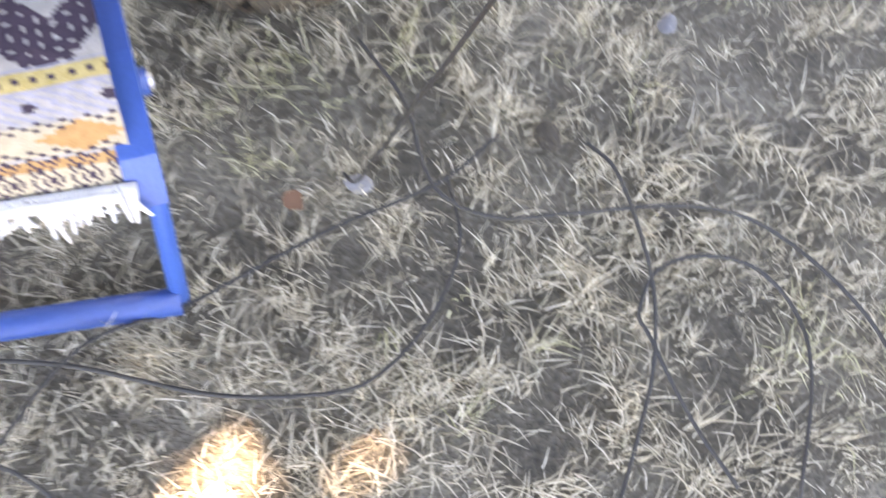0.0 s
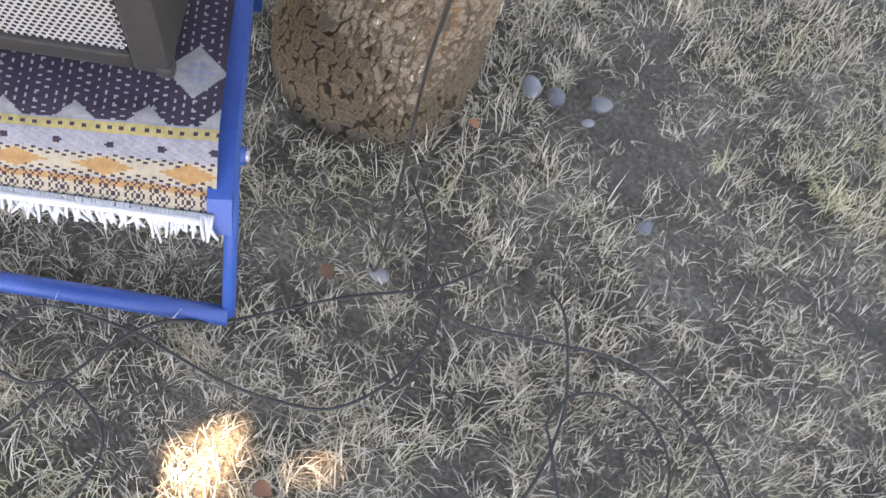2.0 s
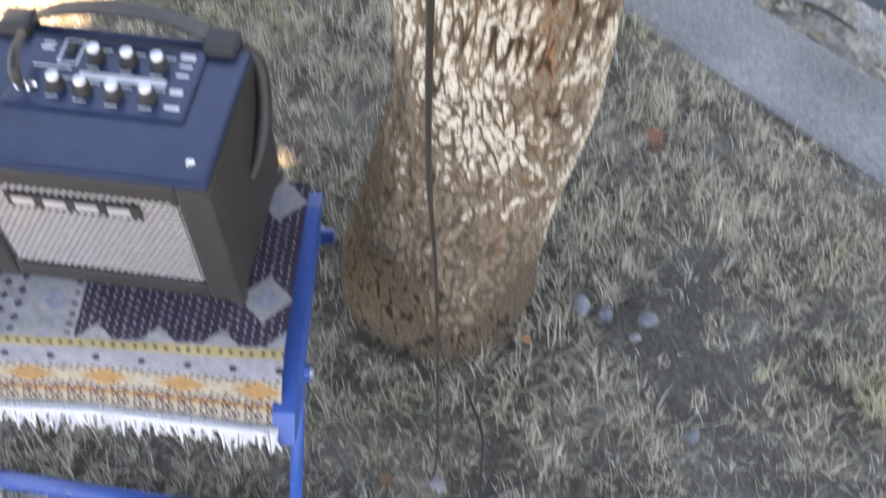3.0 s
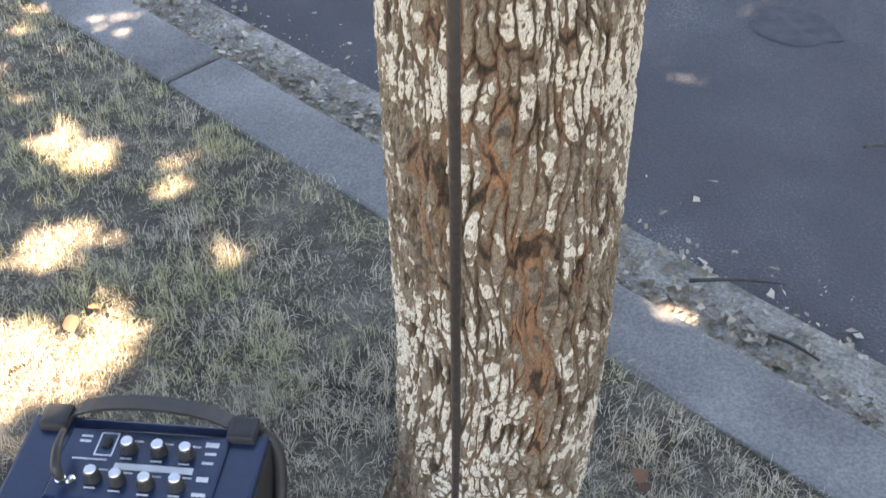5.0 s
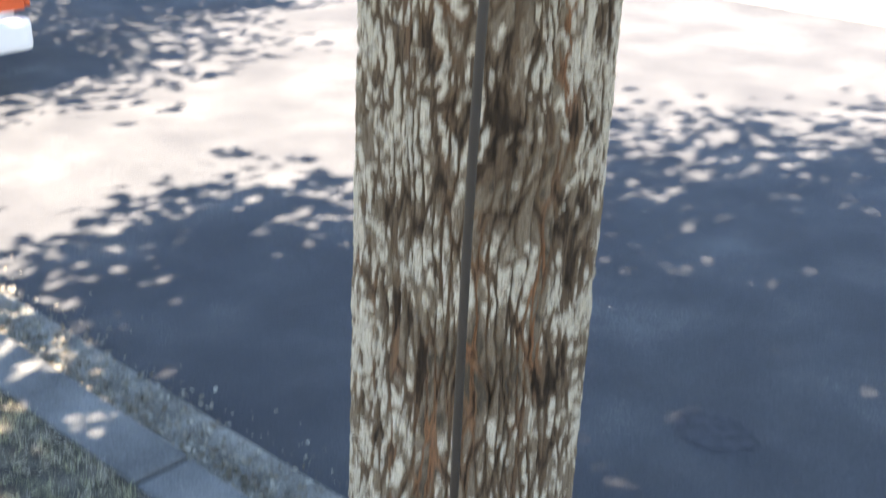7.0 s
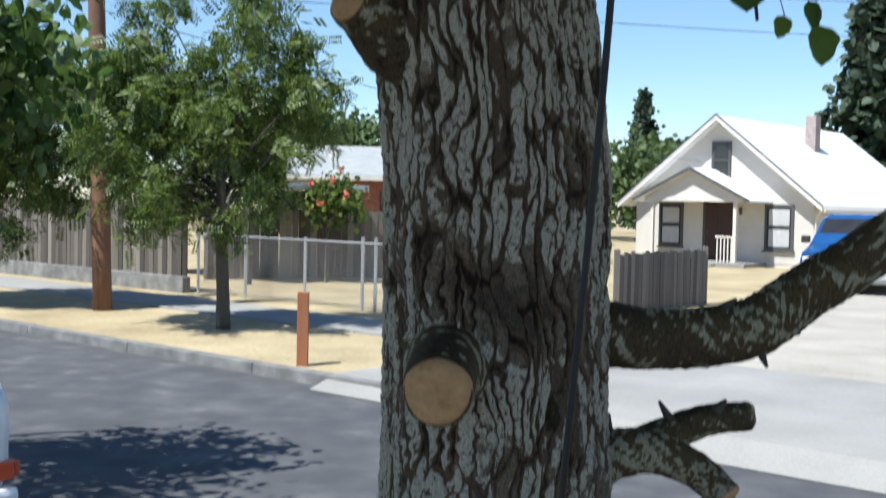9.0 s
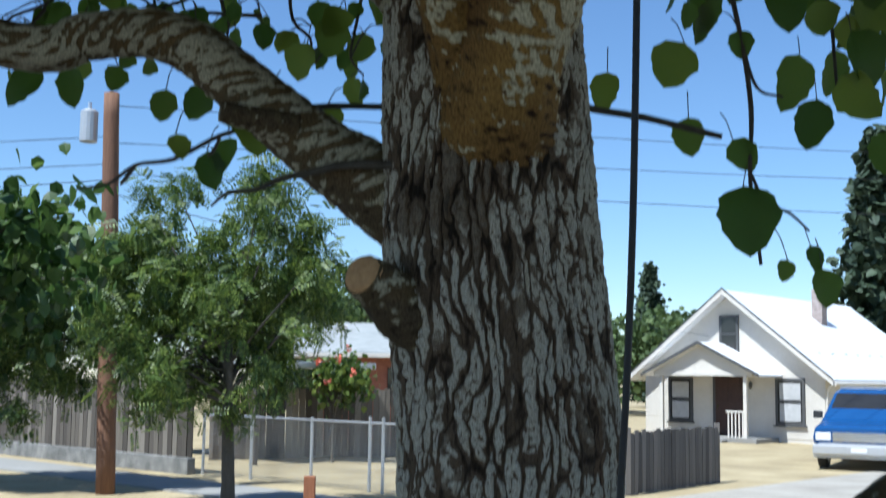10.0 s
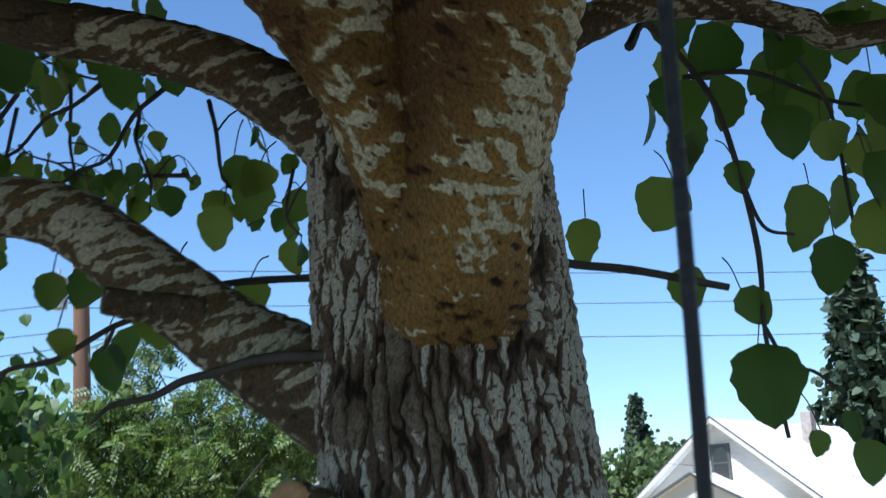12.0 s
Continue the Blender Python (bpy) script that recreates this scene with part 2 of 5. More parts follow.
def smooth_line(pts, steps=6):
    """Catmull-Rom through the points (any number of columns)."""
    p = [np.array(q, float) for q in pts]
    p = [2 * p[0] - p[1]] + p + [2 * p[-1] - p[-2]]
    out = []
    for i in range(1, len(p) - 2):
        for k in range(steps):
            t = k / steps
            a, b, c, d = p[i - 1:i + 3]
            out.append(0.5 * (2 * b + (c - a) * t + (2 * a - 5 * b + 4 * c - d) * t * t + (3 * b - a - 3 * c + d) * t ** 3))
    return np.array(out + [p[-2]])


def tube(pts, seg=8, rough=0.0, cap=True, steps=6, lump=0.0):
    """A round bar through points of x, y, z, radius; rough adds bark-like lumps."""
    line = smooth_line(pts, steps) if steps > 1 else np.array(pts, float)
    c, r = line[:, :3], np.maximum(line[:, 3], 0.0004)
    v, f = [], []
    side = None
    for i in range(len(c)):
        d = c[min(i + 1, len(c) - 1)] - c[max(i - 1, 0)]
        d = d / (np.linalg.norm(d) + 1e-9)
        if side is None:
            side = np.cross(d, (0, 0, 1) if abs(d[2]) < 0.9 else (1, 0, 0))
        side = side - d * side.dot(d)
        side /= np.linalg.norm(side)
        up = np.cross(d, side)
        for k in range(seg):
            a = 2 * math.pi * k / seg
            w = 1.0
            if rough:
                q = c[i] + r[i] * (math.cos(a) * side + math.sin(a) * up)
                w += rough * noise.noise(Vector(q * 30)) + lump * noise.noise(Vector(q * 9)) + 0.5 * rough * noise.noise(Vector(q * 110))
            v.append(tuple(c[i] + r[i] * w * (math.cos(a) * side + math.sin(a) * up)))
    for i in range(len(c) - 1):
        for k in range(seg):
            k2 = (k + 1) % seg
            f.append((i * seg + k, i * seg + k2, (i + 1) * seg + k2, (i + 1) * seg + k))
    if cap:
        f.append(tuple(range(seg))[::-1])
        f.append(tuple(range((len(c) - 1) * seg, len(c) * seg)))
    return v, f


def rod(p, q, r, seg=8):
    return tube([(*p, r), (*q, r)], seg, steps=1)


def rotations(n, rng, tilt=1.0):
    """Random turns, as an array of matrices."""
    a, b, c = rng.uniform(0, 2 * np.pi, n), rng.normal(0, tilt, n), rng.normal(0, tilt, n)
    ca, sa, cb, sb, cc, sc = np.cos(a), np.sin(a), np.cos(b), np.sin(b), np.cos(c), np.sin(c)
    z = np.zeros(n)
    o = z + 1
    A = np.stack([ca, -sa, z, sa, ca, z, z, z, o], -1).reshape(n, 3, 3)
    B = np.stack([o, z, z, z, cb, -sb, z, sb, cb], -1).reshape(n, 3, 3)
    C = np.stack([cc, z, sc, z, o, z, -sc, z, cc], -1).reshape(n, 3, 3)
    return A @ B @ C


def scatter(shape, at, turn, size):
    """Copies of one small shape (verts, faces) in one mesh."""
    v, f = np.array(shape[0]), np.array(shape[1])
    n = len(at)
    V = np.einsum("nij,kj->nki", turn, v) * size[:, None, None] + at[:, None, :]
    F = f[None] + (np.arange(n) * len(v))[:, None, None]
    return V.reshape(-1, 3), F.reshape(-1, f.shape[1])


# a broad pointed leaf about 1 long, folded on its midrib, hanging along -z
def leaf_shape(fine=False):
    rows = [(0.0, 0.0), (0.1, 0.27), (0.3, 0.42), (0.55, 0.40), (0.8, 0.2), (1.0, 0.0)] if fine else [(0, 0), (0.25, 0.4), (0.62, 0.36), (1, 0)]
    v, f = [], []
    for t, w in rows:
        droop = 0.12 * t * t
        v += [(-w, -0.18 * w + droop, -t), (0, droop, -t), (w, -0.18 * w + droop, -t)]
    for i in range(len(rows) - 1):
        a, b = 3 * i, 3 * i + 3
        f += [(a, a + 1, b + 1, b), (a + 1, a + 2, b + 2, b + 1)]
    return v, f


def toothed_leaf(seed, wide):
    """A rounder leaf with an uneven, toothed edge and a short tip."""
    g = random.Random(seed)
    v, f = [], []
    k = 9
    for i in range(k + 1):
        t = i / k
        w = wide * math.sin(math.pi * min(1, t ** 0.82)) ** 0.58 * (1 - 0.12 * t)
        bend = 0.14 * t * t + 0.04 * math.sin(4 * t + seed)
        l, r = (w * (1 + g.uniform(-0.09, 0.09)) for _ in "lr")
        v += [(-l, -0.25 * l + bend + g.uniform(-0.02, 0.02), -t), (-l * 0.5, -0.10 * l + bend, -t), (0.01 * math.sin(5 * t), bend, -t), (r * 0.5, -0.10 * r + bend, -t), (r, -0.25 * r + bend + g.uniform(-0.02, 0.02), -t)]
    for i in range(k):
        f += [(5 * i + a, 5 * i + a + 1, 5 * i + a + 6, 5 * i + a + 5) for a in range(4)]
    return v, f


LEAF, LEAF_FINE = leaf_shape(), leaf_shape(True)

# ---- the street's own frame: s along the kerb, n across it ----
A_DIR, N_DIR = np.array((0.725, -0.689)), np.array((0.689, 0.725))
KERB_IN, KERB_OUT, FAR_KERB = 0.915, 1.072, 7.85


def street(s, n, z):
    p = s * A_DIR + n * N_DIR
    return (p[0], p[1], z)


STREET = Matrix.Rotation(math.atan2(-0.689, 0.725), 4, "Z")


def strip(s0, s1, n0, n1, z0, z1, ds=1.0, dn=1.0, bumps=0.0):
    """A sheet in the street's frame, its two long edges at z0 and z1."""
    S = np.linspace(s0, s1, max(2, int((s1 - s0) / ds) + 1))
    N = np.linspace(n0, n1, max(2, int((n1 - n0) / dn) + 1))
    v = [(s, n, z0 + (z1 - z0) * (n - n0) / (n1 - n0) + bumps * noise.noise(Vector((s * 3, n * 3, 0)))) for n in N for s in S]
    k = len(S)
    f = [(j * k + i, j * k + i + 1, (j + 1) * k + i + 1, (j + 1) * k + i) for j in range(len(N) - 1) for i in range(k - 1)]
    return v, f


# ---- setting ----
solo("ground", strip(-400, 400, -300, 600, -0.3, -0.3, 100, 100), M_dry, "dry summer ground reaching the horizon", "ground", kind="structure", m=STREET)
solo("lawn", join(strip(-60, 60, -40, -1.5, 0, 0, 4, 4), strip(-60, -3, -1.5, KERB_IN, 0, 0, 1, 0.8), strip(3, 60, -1.5, KERB_IN, 0, 0, 1, 0.8),
                  strip(-3, 3, -1.5, KERB_IN, 0, -0.012, 0.03, 0.03, 0.008)), M_lawn, "grey-brown soil under a dry lawn", "lawn", kind="structure", m=STREET, smooth=True)
solo("road", strip(-60, 60, KERB_OUT - 0.05, FAR_KERB + 0.1, -0.15, -0.13, 2, 0.7), M_asphalt, "grey worn asphalt street", "road", kind="structure", m=STREET)


def kerb(n0, n1, s0, s1, name, label):
    e = thing(name, STREET, label, "kerb", kind="structure")
    s = s0
    while s < s1:
        part("kerb_stone", box(s + 0.004, n0, -0.3, s + 2.4 - 0.004, n1, -0.005 + 0.003 * math.sin(s), 0.012), M_concrete, e)
        s += 2.4
    return e


solo("gutter_dirt", strip(-14, 8, KERB_OUT - 0.01, KERB_OUT + 0.27, -0.137, -0.147, 0.05, 0.03, 0.006), M_gravel_dirt, "grey dirt washed along the gutter", "dirt", kind="structure", m=STREET, smooth=True)
kerb(KERB_IN, KERB_OUT, -30.6, 20, "kerb_near", "weathered grey concrete kerb beside the lawn")


# ---- the tree ----
def cells(u, v, cw, ch, seed):
    """Jittered cells on a plane: nearest and second nearest distance and a random number for each cell."""
    rng = np.random.default_rng(seed)
    table = rng.random((256, 256, 3))
    gu, gv = np.floor(u / cw).astype(int), np.floor(v / ch).astype(int)
    f1, f2, rid = np.full(u.shape, 9.0), np.full(u.shape, 9.0), np.zeros(u.shape)
    for i in (-1, 0, 1):
        for j in (-1, 0, 1):
            t = table[(gu + i) % 256, (gv + j) % 256]
            d = np.hypot((gu + i + t[..., 0]) - u / cw, (gv + j + t[..., 1]) - v / ch)
            nearer = d < f1
            f2 = np.where(nearer, f1, np.minimum(f2, d))
            rid = np.where(nearer, t[..., 2], rid)
            f1 = np.where(nearer, d, f1)
    return f1, f2, rid


def waves(u, v, seed, base):
    rng = np.random.default_rng(seed)
    out = np.zeros(u.shape)
    for _ in range(14):
        k = base * rng.uniform(0.5, 2.2)
        a = rng.uniform(0, 2 * np.pi)
        out += np.sin(k * (u * np.cos(a) + v * np.sin(a)) + rng.uniform(0, 7)) / 14 ** 0.5
    return out


def layout(me, *channels):
    """Stores the bark layout on a mesh: plate height, pale growth, rust, cracks."""
    at = me.color_attributes.new("plate", "FLOAT_COLOR", "POINT")
    at.data.foreach_set("color", np.stack([np.clip(c, 0, 1) for c in channels], -1).reshape(-1).astype(np.float32))
    return me


def spot(u, z, ku, kz, ru, rz):
    return np.exp(-(((u - ku) / ru) ** 2 + ((z - kz) / rz) ** 2))


def trunk_mesh():
    Z = np.linspace(-0.05, 2.62, 1150)
    T = np.concatenate([np.linspace(-np.pi, -1.85, 14)[:-1], np.linspace(-1.85, 1.85, 315), np.linspace(1.85, np.pi, 14)[1:]])
    zc = [-0.05, 0.05, 0.16, 0.32, 0.52, 0.9, 1.4, 1.6, 1.8, 2.0, 2.2, 2.62]
    xc = np.interp(Z, zc, [-0.05, -0.047, -0.026, 0.012, 0.022, 0.023, 0.034, 0.036, 0.034, 0.014, 0.007, 0.025])
    yc = np.interp(Z, zc, [0.584, 0.585, 0.587, 0.59, 0.59, 0.59, 0.59, 0.59, 0.59, 0.592, 0.61, 0.68])
    rr = np.interp(Z, zc, [0.116, 0.113, 0.104, 0.100, 0.101, 0.103, 0.101, 0.101, 0.101, 0.100, 0.094, 0.08])
    t, z = np.meshgrid(T, Z)
    r = rr[:, None] * (1 + 0.022 * np.sin(3 * t + z * 2.2) + 0.016 * np.sin(5 * t - z * 3))
    u = t * 0.103
    high = np.clip((z - 1.15) / 0.35, 0, 1)
    # ridges that lean, fork and rejoin
    uw = u + 0.011 * waves(u, z * 0.45, 3, 26) + 0.0042 * waves(u, z * 0.5, 4, 85) + 0.0012 * waves(u, z, 5, 260)
    zw = z + 0.010 * waves(u, z, 6, 40)
    f1, f2, rid = cells(uw, zw, 0.0112, 0.078, 11)
    h1, h2, hid = cells(u + 0.6 * (uw - u) + 0.37, zw + 0.21, 0.0086, 0.085, 13)
    a, c = f2 - f1, h2 - h1
    field = np.where(high > 0.5 + 0.25 * waves(u, z, 14, 60), a, c) - 0.21 - 0.06 * waves(u, z, 8, 70)
    # short chips that break the ridges across; low on the trunk they are all there is
    g1, g2, gid = cells(uw * 1.0 + 0.3, z + 0.004 * waves(u, z, 15, 150) + 0.1, 0.0078, 0.0095, 12)
    chip = g2 - g1
    b1, b2, bid = cells(uw + 0.7, z + 0.006 * waves(u, z, 18, 110), 0.0125, 0.019, 19)
    field = np.where(z < 0.42 + 0.10 * waves(u, z, 26, 40), b2 - b1 - 0.16, field)
    # darker spots: around stubs and scars, beside the big limb, at the foot
    stain = np.zeros(z.shape)
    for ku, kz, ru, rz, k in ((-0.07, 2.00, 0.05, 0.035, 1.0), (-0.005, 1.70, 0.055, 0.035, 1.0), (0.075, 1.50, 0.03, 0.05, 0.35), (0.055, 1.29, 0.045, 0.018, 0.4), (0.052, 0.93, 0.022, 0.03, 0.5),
                              # (0.02, 2.065): crease shade under the big limb, put into the bark colour
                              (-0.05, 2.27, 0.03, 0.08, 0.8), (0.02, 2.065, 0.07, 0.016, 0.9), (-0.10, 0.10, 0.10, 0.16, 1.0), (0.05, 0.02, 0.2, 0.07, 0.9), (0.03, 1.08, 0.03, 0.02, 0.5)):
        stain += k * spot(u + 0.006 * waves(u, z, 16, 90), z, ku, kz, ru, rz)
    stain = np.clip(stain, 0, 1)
    bare = np.zeros(z.shape)
    for ku, kz, ru, rz in ((-0.012, 0.80, 0.012, 0.10), (-0.075, 0.72, 0.016, 0.07), (0.016, 0.66, 0.014, 0.11), (-0.035, 1.02, 0.009, 0.08), (0.035, 0.50, 0.012, 0.12), (-0.005, 1.12, 0.008, 0.10), (0.055, 1.16, 0.006, 0.10)):
        bare += spot(u + 0.004 * waves(u, z, 17, 70), z, ku, kz, ru, rz)
    bare = np.clip(bare, 0, 1)
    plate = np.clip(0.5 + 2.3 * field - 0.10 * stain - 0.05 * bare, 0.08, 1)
    solid = np.clip((plate - 0.35) / 0.3, 0, 1)
    broken = np.clip((chip - 0.04) / 0.12, 0, 1)
    height = 0.0030 * solid * (0.8 + 0.3 * rid) + 0.0007 * broken * solid + 0.0006 * waves(u, z, 7, 700) + 0.0007 * waves(u * 2.2, z * 0.5, 9, 420)
    knots = np.zeros(z.shape)
    for ku, kz, kr, kh in ((0.045, 0.90, 0.03, 0.010), (-0.088, 0.78, 0.016, 0.012), (0.075, 1.30, 0.028, 0.008), (-0.02, 1.64, 0.04, 0.012), (-0.07, 1.93, 0.04, 0.010), (0.10, 1.52, 0.05, 0.010), (0.095, 0.60, 0.02, 0.012), (0.02, 2.03, 0.05, 0.006)):
        knots += kh * spot(u, z, ku, kz, kr, kr)
    r = r + height + knots - 0.0003
    # angle zero looks at the open lawn (towards -y)
    X = xc[:, None] + r * np.sin(t)
    Y = yc[:, None] - r * np.cos(t)
    V = np.stack([X, Y, z], -1).reshape(-1, 3)
    rows, cols = len(Z), len(T)
    i, j = np.meshgrid(np.arange(rows - 1), np.arange(cols - 1), indexing="ij")
    k = (i * cols + j).ravel()
    F = np.stack([k, k + 1, k + cols + 1, k + cols], 1)
    patch = waves(u, z, 21, 26)
    pale_low = 0.47 + 0.22 * patch + 0.55 * (gid - 0.45)
    pale_high = 0.63 + 0.14 * patch + 0.34 * (rid - 0.5) + 0.22 * (gid - 0.5)
    # foot: the bark gets darker and less pale towards the ground
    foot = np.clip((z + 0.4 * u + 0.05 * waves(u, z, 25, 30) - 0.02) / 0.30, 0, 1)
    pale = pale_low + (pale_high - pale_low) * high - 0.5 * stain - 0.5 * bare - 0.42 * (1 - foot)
    rust = np.clip(waves(u * 3.0, z * 0.45, 23, 30) * 0.5 - 0.22, 0, 1) * foot * np.clip((2.1 - z) / 0.7, 0.3, 1) + bare
    rust = rust * (1 - stain)
    crack = 0.5 + (chip - 0.10) * 3.0
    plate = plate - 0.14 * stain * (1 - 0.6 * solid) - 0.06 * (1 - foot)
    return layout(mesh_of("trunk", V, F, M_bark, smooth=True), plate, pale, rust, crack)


def bark_tube(pts, seg, material, seed, lump=0.10, ochre=0.0, steps=10, name="limb", foot=0.0):
    """A limb through points of x, y, z, half width (and half depth), with pale patches lying across it."""
    line = smooth_line([p if len(p) == 5 else (*p, p[3]) for p in pts], steps)
    c, rw, rd = line[:, :3], line[:, 3], line[:, 4]
    d = np.gradient(c, axis=0)
    d /= np.linalg.norm(d, axis=1)[:, None]
    side = np.cross(d, (0, 0, 1))
    side /= np.linalg.norm(side, axis=1)[:, None] + 1e-9
    up = np.cross(side, d)
    run = np.concatenate([[0], np.cumsum(np.linalg.norm(np.diff(c, axis=0), axis=1))])
    ang = np.linspace(-np.pi, np.pi, seg, endpoint=False)
    A, L = np.meshgrid(ang, run)
    wu, wv = np.cos(A) * 0.05, np.sin(A) * 0.05
    patch = waves(wu * 0.9 + seed, wv * 0.9 + L * 1.7, seed, 200) + 0.6 * waves(wu + L * 0.5, wv + L * 1.4, seed + 1, 420)
    big = waves(wu, wv + L, seed + 2, 26)
    rise = 1 + lump * 0.45 * waves(wu, wv + L * 0.8, seed + 3, 22) + lump * 0.25 * patch
    X = c[:, None, :] + (rw[:, None] * rise * np.cos(A))[..., None] * side[:, None, :] + (rd[:, None] * rise * np.sin(A))[..., None] * up[:, None, :]
    rows = len(c)
    i, j = np.meshgrid(np.arange(rows - 1), np.arange(seg), indexing="ij")
    F = np.stack([i * seg + j, i * seg + (j + 1) % seg, (i + 1) * seg + (j + 1) % seg, (i + 1) * seg + j], -1).reshape(-1, 4).tolist()
    F += [tuple(range(seg))[::-1], tuple(range((rows - 1) * seg, rows * seg))]
    # near the joint: red-brown bark, with the underside's shade painted in
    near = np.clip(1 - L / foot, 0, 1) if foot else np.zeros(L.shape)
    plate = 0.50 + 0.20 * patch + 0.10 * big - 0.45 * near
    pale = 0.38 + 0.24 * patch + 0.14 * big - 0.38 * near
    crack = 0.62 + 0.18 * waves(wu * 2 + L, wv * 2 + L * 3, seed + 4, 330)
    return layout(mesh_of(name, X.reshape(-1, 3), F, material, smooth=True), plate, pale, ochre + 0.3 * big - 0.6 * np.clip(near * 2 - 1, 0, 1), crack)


tree = thing("tree", Matrix.Identity(4), "street tree with furrowed lichen-spotted bark and broad green leaves", "tree")
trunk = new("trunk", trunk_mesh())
trunk.parent = tree
trunk["label"] = "furrowed grey-brown trunk with pale lichen plates"


grown = []


def limb(name, pts, material=M_limb, seg=32, lump=0.12, label="", ochre=0.15, steps=14, foot=0.0):
    grown.append(name)
    ob = new(name, bark_tube(pts, seg, material, 40 + 7 * len(grown), lump, ochre, steps, name, foot))
    ob.parent = tree
    if label:
        ob["label"] = label
    return ob


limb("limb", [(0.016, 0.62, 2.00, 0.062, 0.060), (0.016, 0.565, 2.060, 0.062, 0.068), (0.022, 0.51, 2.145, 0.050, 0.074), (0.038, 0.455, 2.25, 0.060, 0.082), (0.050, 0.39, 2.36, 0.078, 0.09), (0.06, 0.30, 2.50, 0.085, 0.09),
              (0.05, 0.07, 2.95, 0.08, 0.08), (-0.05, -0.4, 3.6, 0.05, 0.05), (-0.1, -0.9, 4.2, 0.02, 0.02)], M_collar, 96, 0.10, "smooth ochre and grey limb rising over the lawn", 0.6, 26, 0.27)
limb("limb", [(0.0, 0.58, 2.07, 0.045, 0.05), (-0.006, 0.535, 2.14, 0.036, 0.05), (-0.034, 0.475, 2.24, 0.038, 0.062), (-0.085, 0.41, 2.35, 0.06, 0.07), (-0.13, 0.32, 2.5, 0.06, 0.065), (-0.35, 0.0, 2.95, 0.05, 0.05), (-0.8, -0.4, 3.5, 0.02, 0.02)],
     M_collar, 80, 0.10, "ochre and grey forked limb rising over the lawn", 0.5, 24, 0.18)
limb("limb", [(-0.03, 0.60, 2.00, 0.05), (-0.10, 0.597, 2.043, 0.040), (-0.147, 0.60, 2.072, 0.034), (-0.191, 0.60, 2.107, 0.031), (-0.236, 0.60, 2.144, 0.029), (-0.275, 0.60, 2.172, 0.027),
              (-0.319, 0.595, 2.183, 0.025), (-0.372, 0.59, 2.177, 0.024), (-0.452, 0.58, 2.167, 0.023), (-0.8, 0.52, 2.24, 0.02), (-1.4, 0.4, 2.6, 0.012)])
limb("limb", [(-0.01, 0.61, 2.17, 0.05), (-0.067, 0.60, 2.236, 0.034), (-0.107, 0.595, 2.265, 0.028), (-0.151, 0.59, 2.291, 0.025), (-0.205, 0.59, 2.311, 0.024), (-0.264, 0.59, 2.326, 0.023),
              (-0.331, 0.59, 2.341, 0.022), (-0.8, 0.62, 2.5, 0.018), (-1.5, 0.7, 3.0, 0.01)])
limb("limb", [(0.06, 0.60, 1.635, 0.045), (0.125, 0.597, 1.655, 0.034), (0.184, 0.595, 1.652, 0.029), (0.238, 0.595, 1.657, 0.0285), (0.286, 0.595, 1.669, 0.028), (0.334, 0.597, 1.701, 0.0265),
              (0.409, 0.60, 1.751, 0.025), (0.62, 0.62, 1.92, 0.023), (1.0, 0.7, 2.35, 0.018), (1.5, 0.8, 3.0, 0.01)], label="low curved limb with pale blotches")
limb("limb", [(0.05, 0.61, 2.24, 0.05), (0.11, 0.615, 2.31, 0.024), (0.158, 0.62, 2.336, 0.016), (0.203, 0.62, 2.348, 0.013), (0.275, 0.62, 2.343, 0.012), (0.332, 0.62, 2.328, 0.012),
              (0.403, 0.62, 2.318, 0.011), (0.8, 0.64, 2.42, 0.009), (1.2, 0.7, 2.8, 0.006)])
limb("limb", [(0.02, 0.66, 2.5, 0.08), (0.05, 0.75, 2.9, 0.07), (0.2, 1.0, 3.6, 0.05), (0.5, 1.4, 4.6, 0.02)])
limb("limb", [(0.03, 0.64, 2.45, 0.05), (0.25, 0.55, 2.75, 0.045), (0.7, 0.3, 3.3, 0.03), (1.3, -0.2, 4.0, 0.012)])
limb("limb", [(0.0, 0.66, 2.5, 0.06), (-0.4, 1.0, 3.1, 0.045), (-1.0, 1.6, 3.9, 0.02)])


def sawn(name, pts, label):
    """A limb cut off with a saw: bark and a paler end."""
    ob = limb(name, pts, label=label)
    p, q, r = Vector(pts[-2][:3]), Vector(pts[-1][:3]), pts[-1][3]
    d = (q - p).normalized()
    turn = d.to_track_quat("Z", "Y").to_matrix().to_4x4()
    v, f = [(0, 0, 0.0035)], []
    for ring, (rad, h) in enumerate(((0.35, 0.003), (0.7, 0.0026), (0.93, 0.002), (1.0, -0.004))):
        v += [(r * rad * (1 + 0.05 * math.sin(3 * a * 0.2618)) * math.cos(a * 0.2618), r * rad * math.sin(a * 0.2618), h + 0.0006 * math.sin(5 * a)) for a in range(24)]
    f += [(0, 1 + k, 1 + (k + 1) % 24) for k in range(24)]
    for g in range(3):
        f += [(1 + g * 24 + k, 25 + g * 24 + k, 25 + g * 24 + (k + 1) % 24, 1 + g * 24 + (k + 1) % 24) for k in range(24)]
    part("cut_end", ([Matrix.Translation(q) @ turn @ Vector(x) for x in v], f), M_cut, ob, "orange-tan sawn end grain", smooth=True)
    return ob


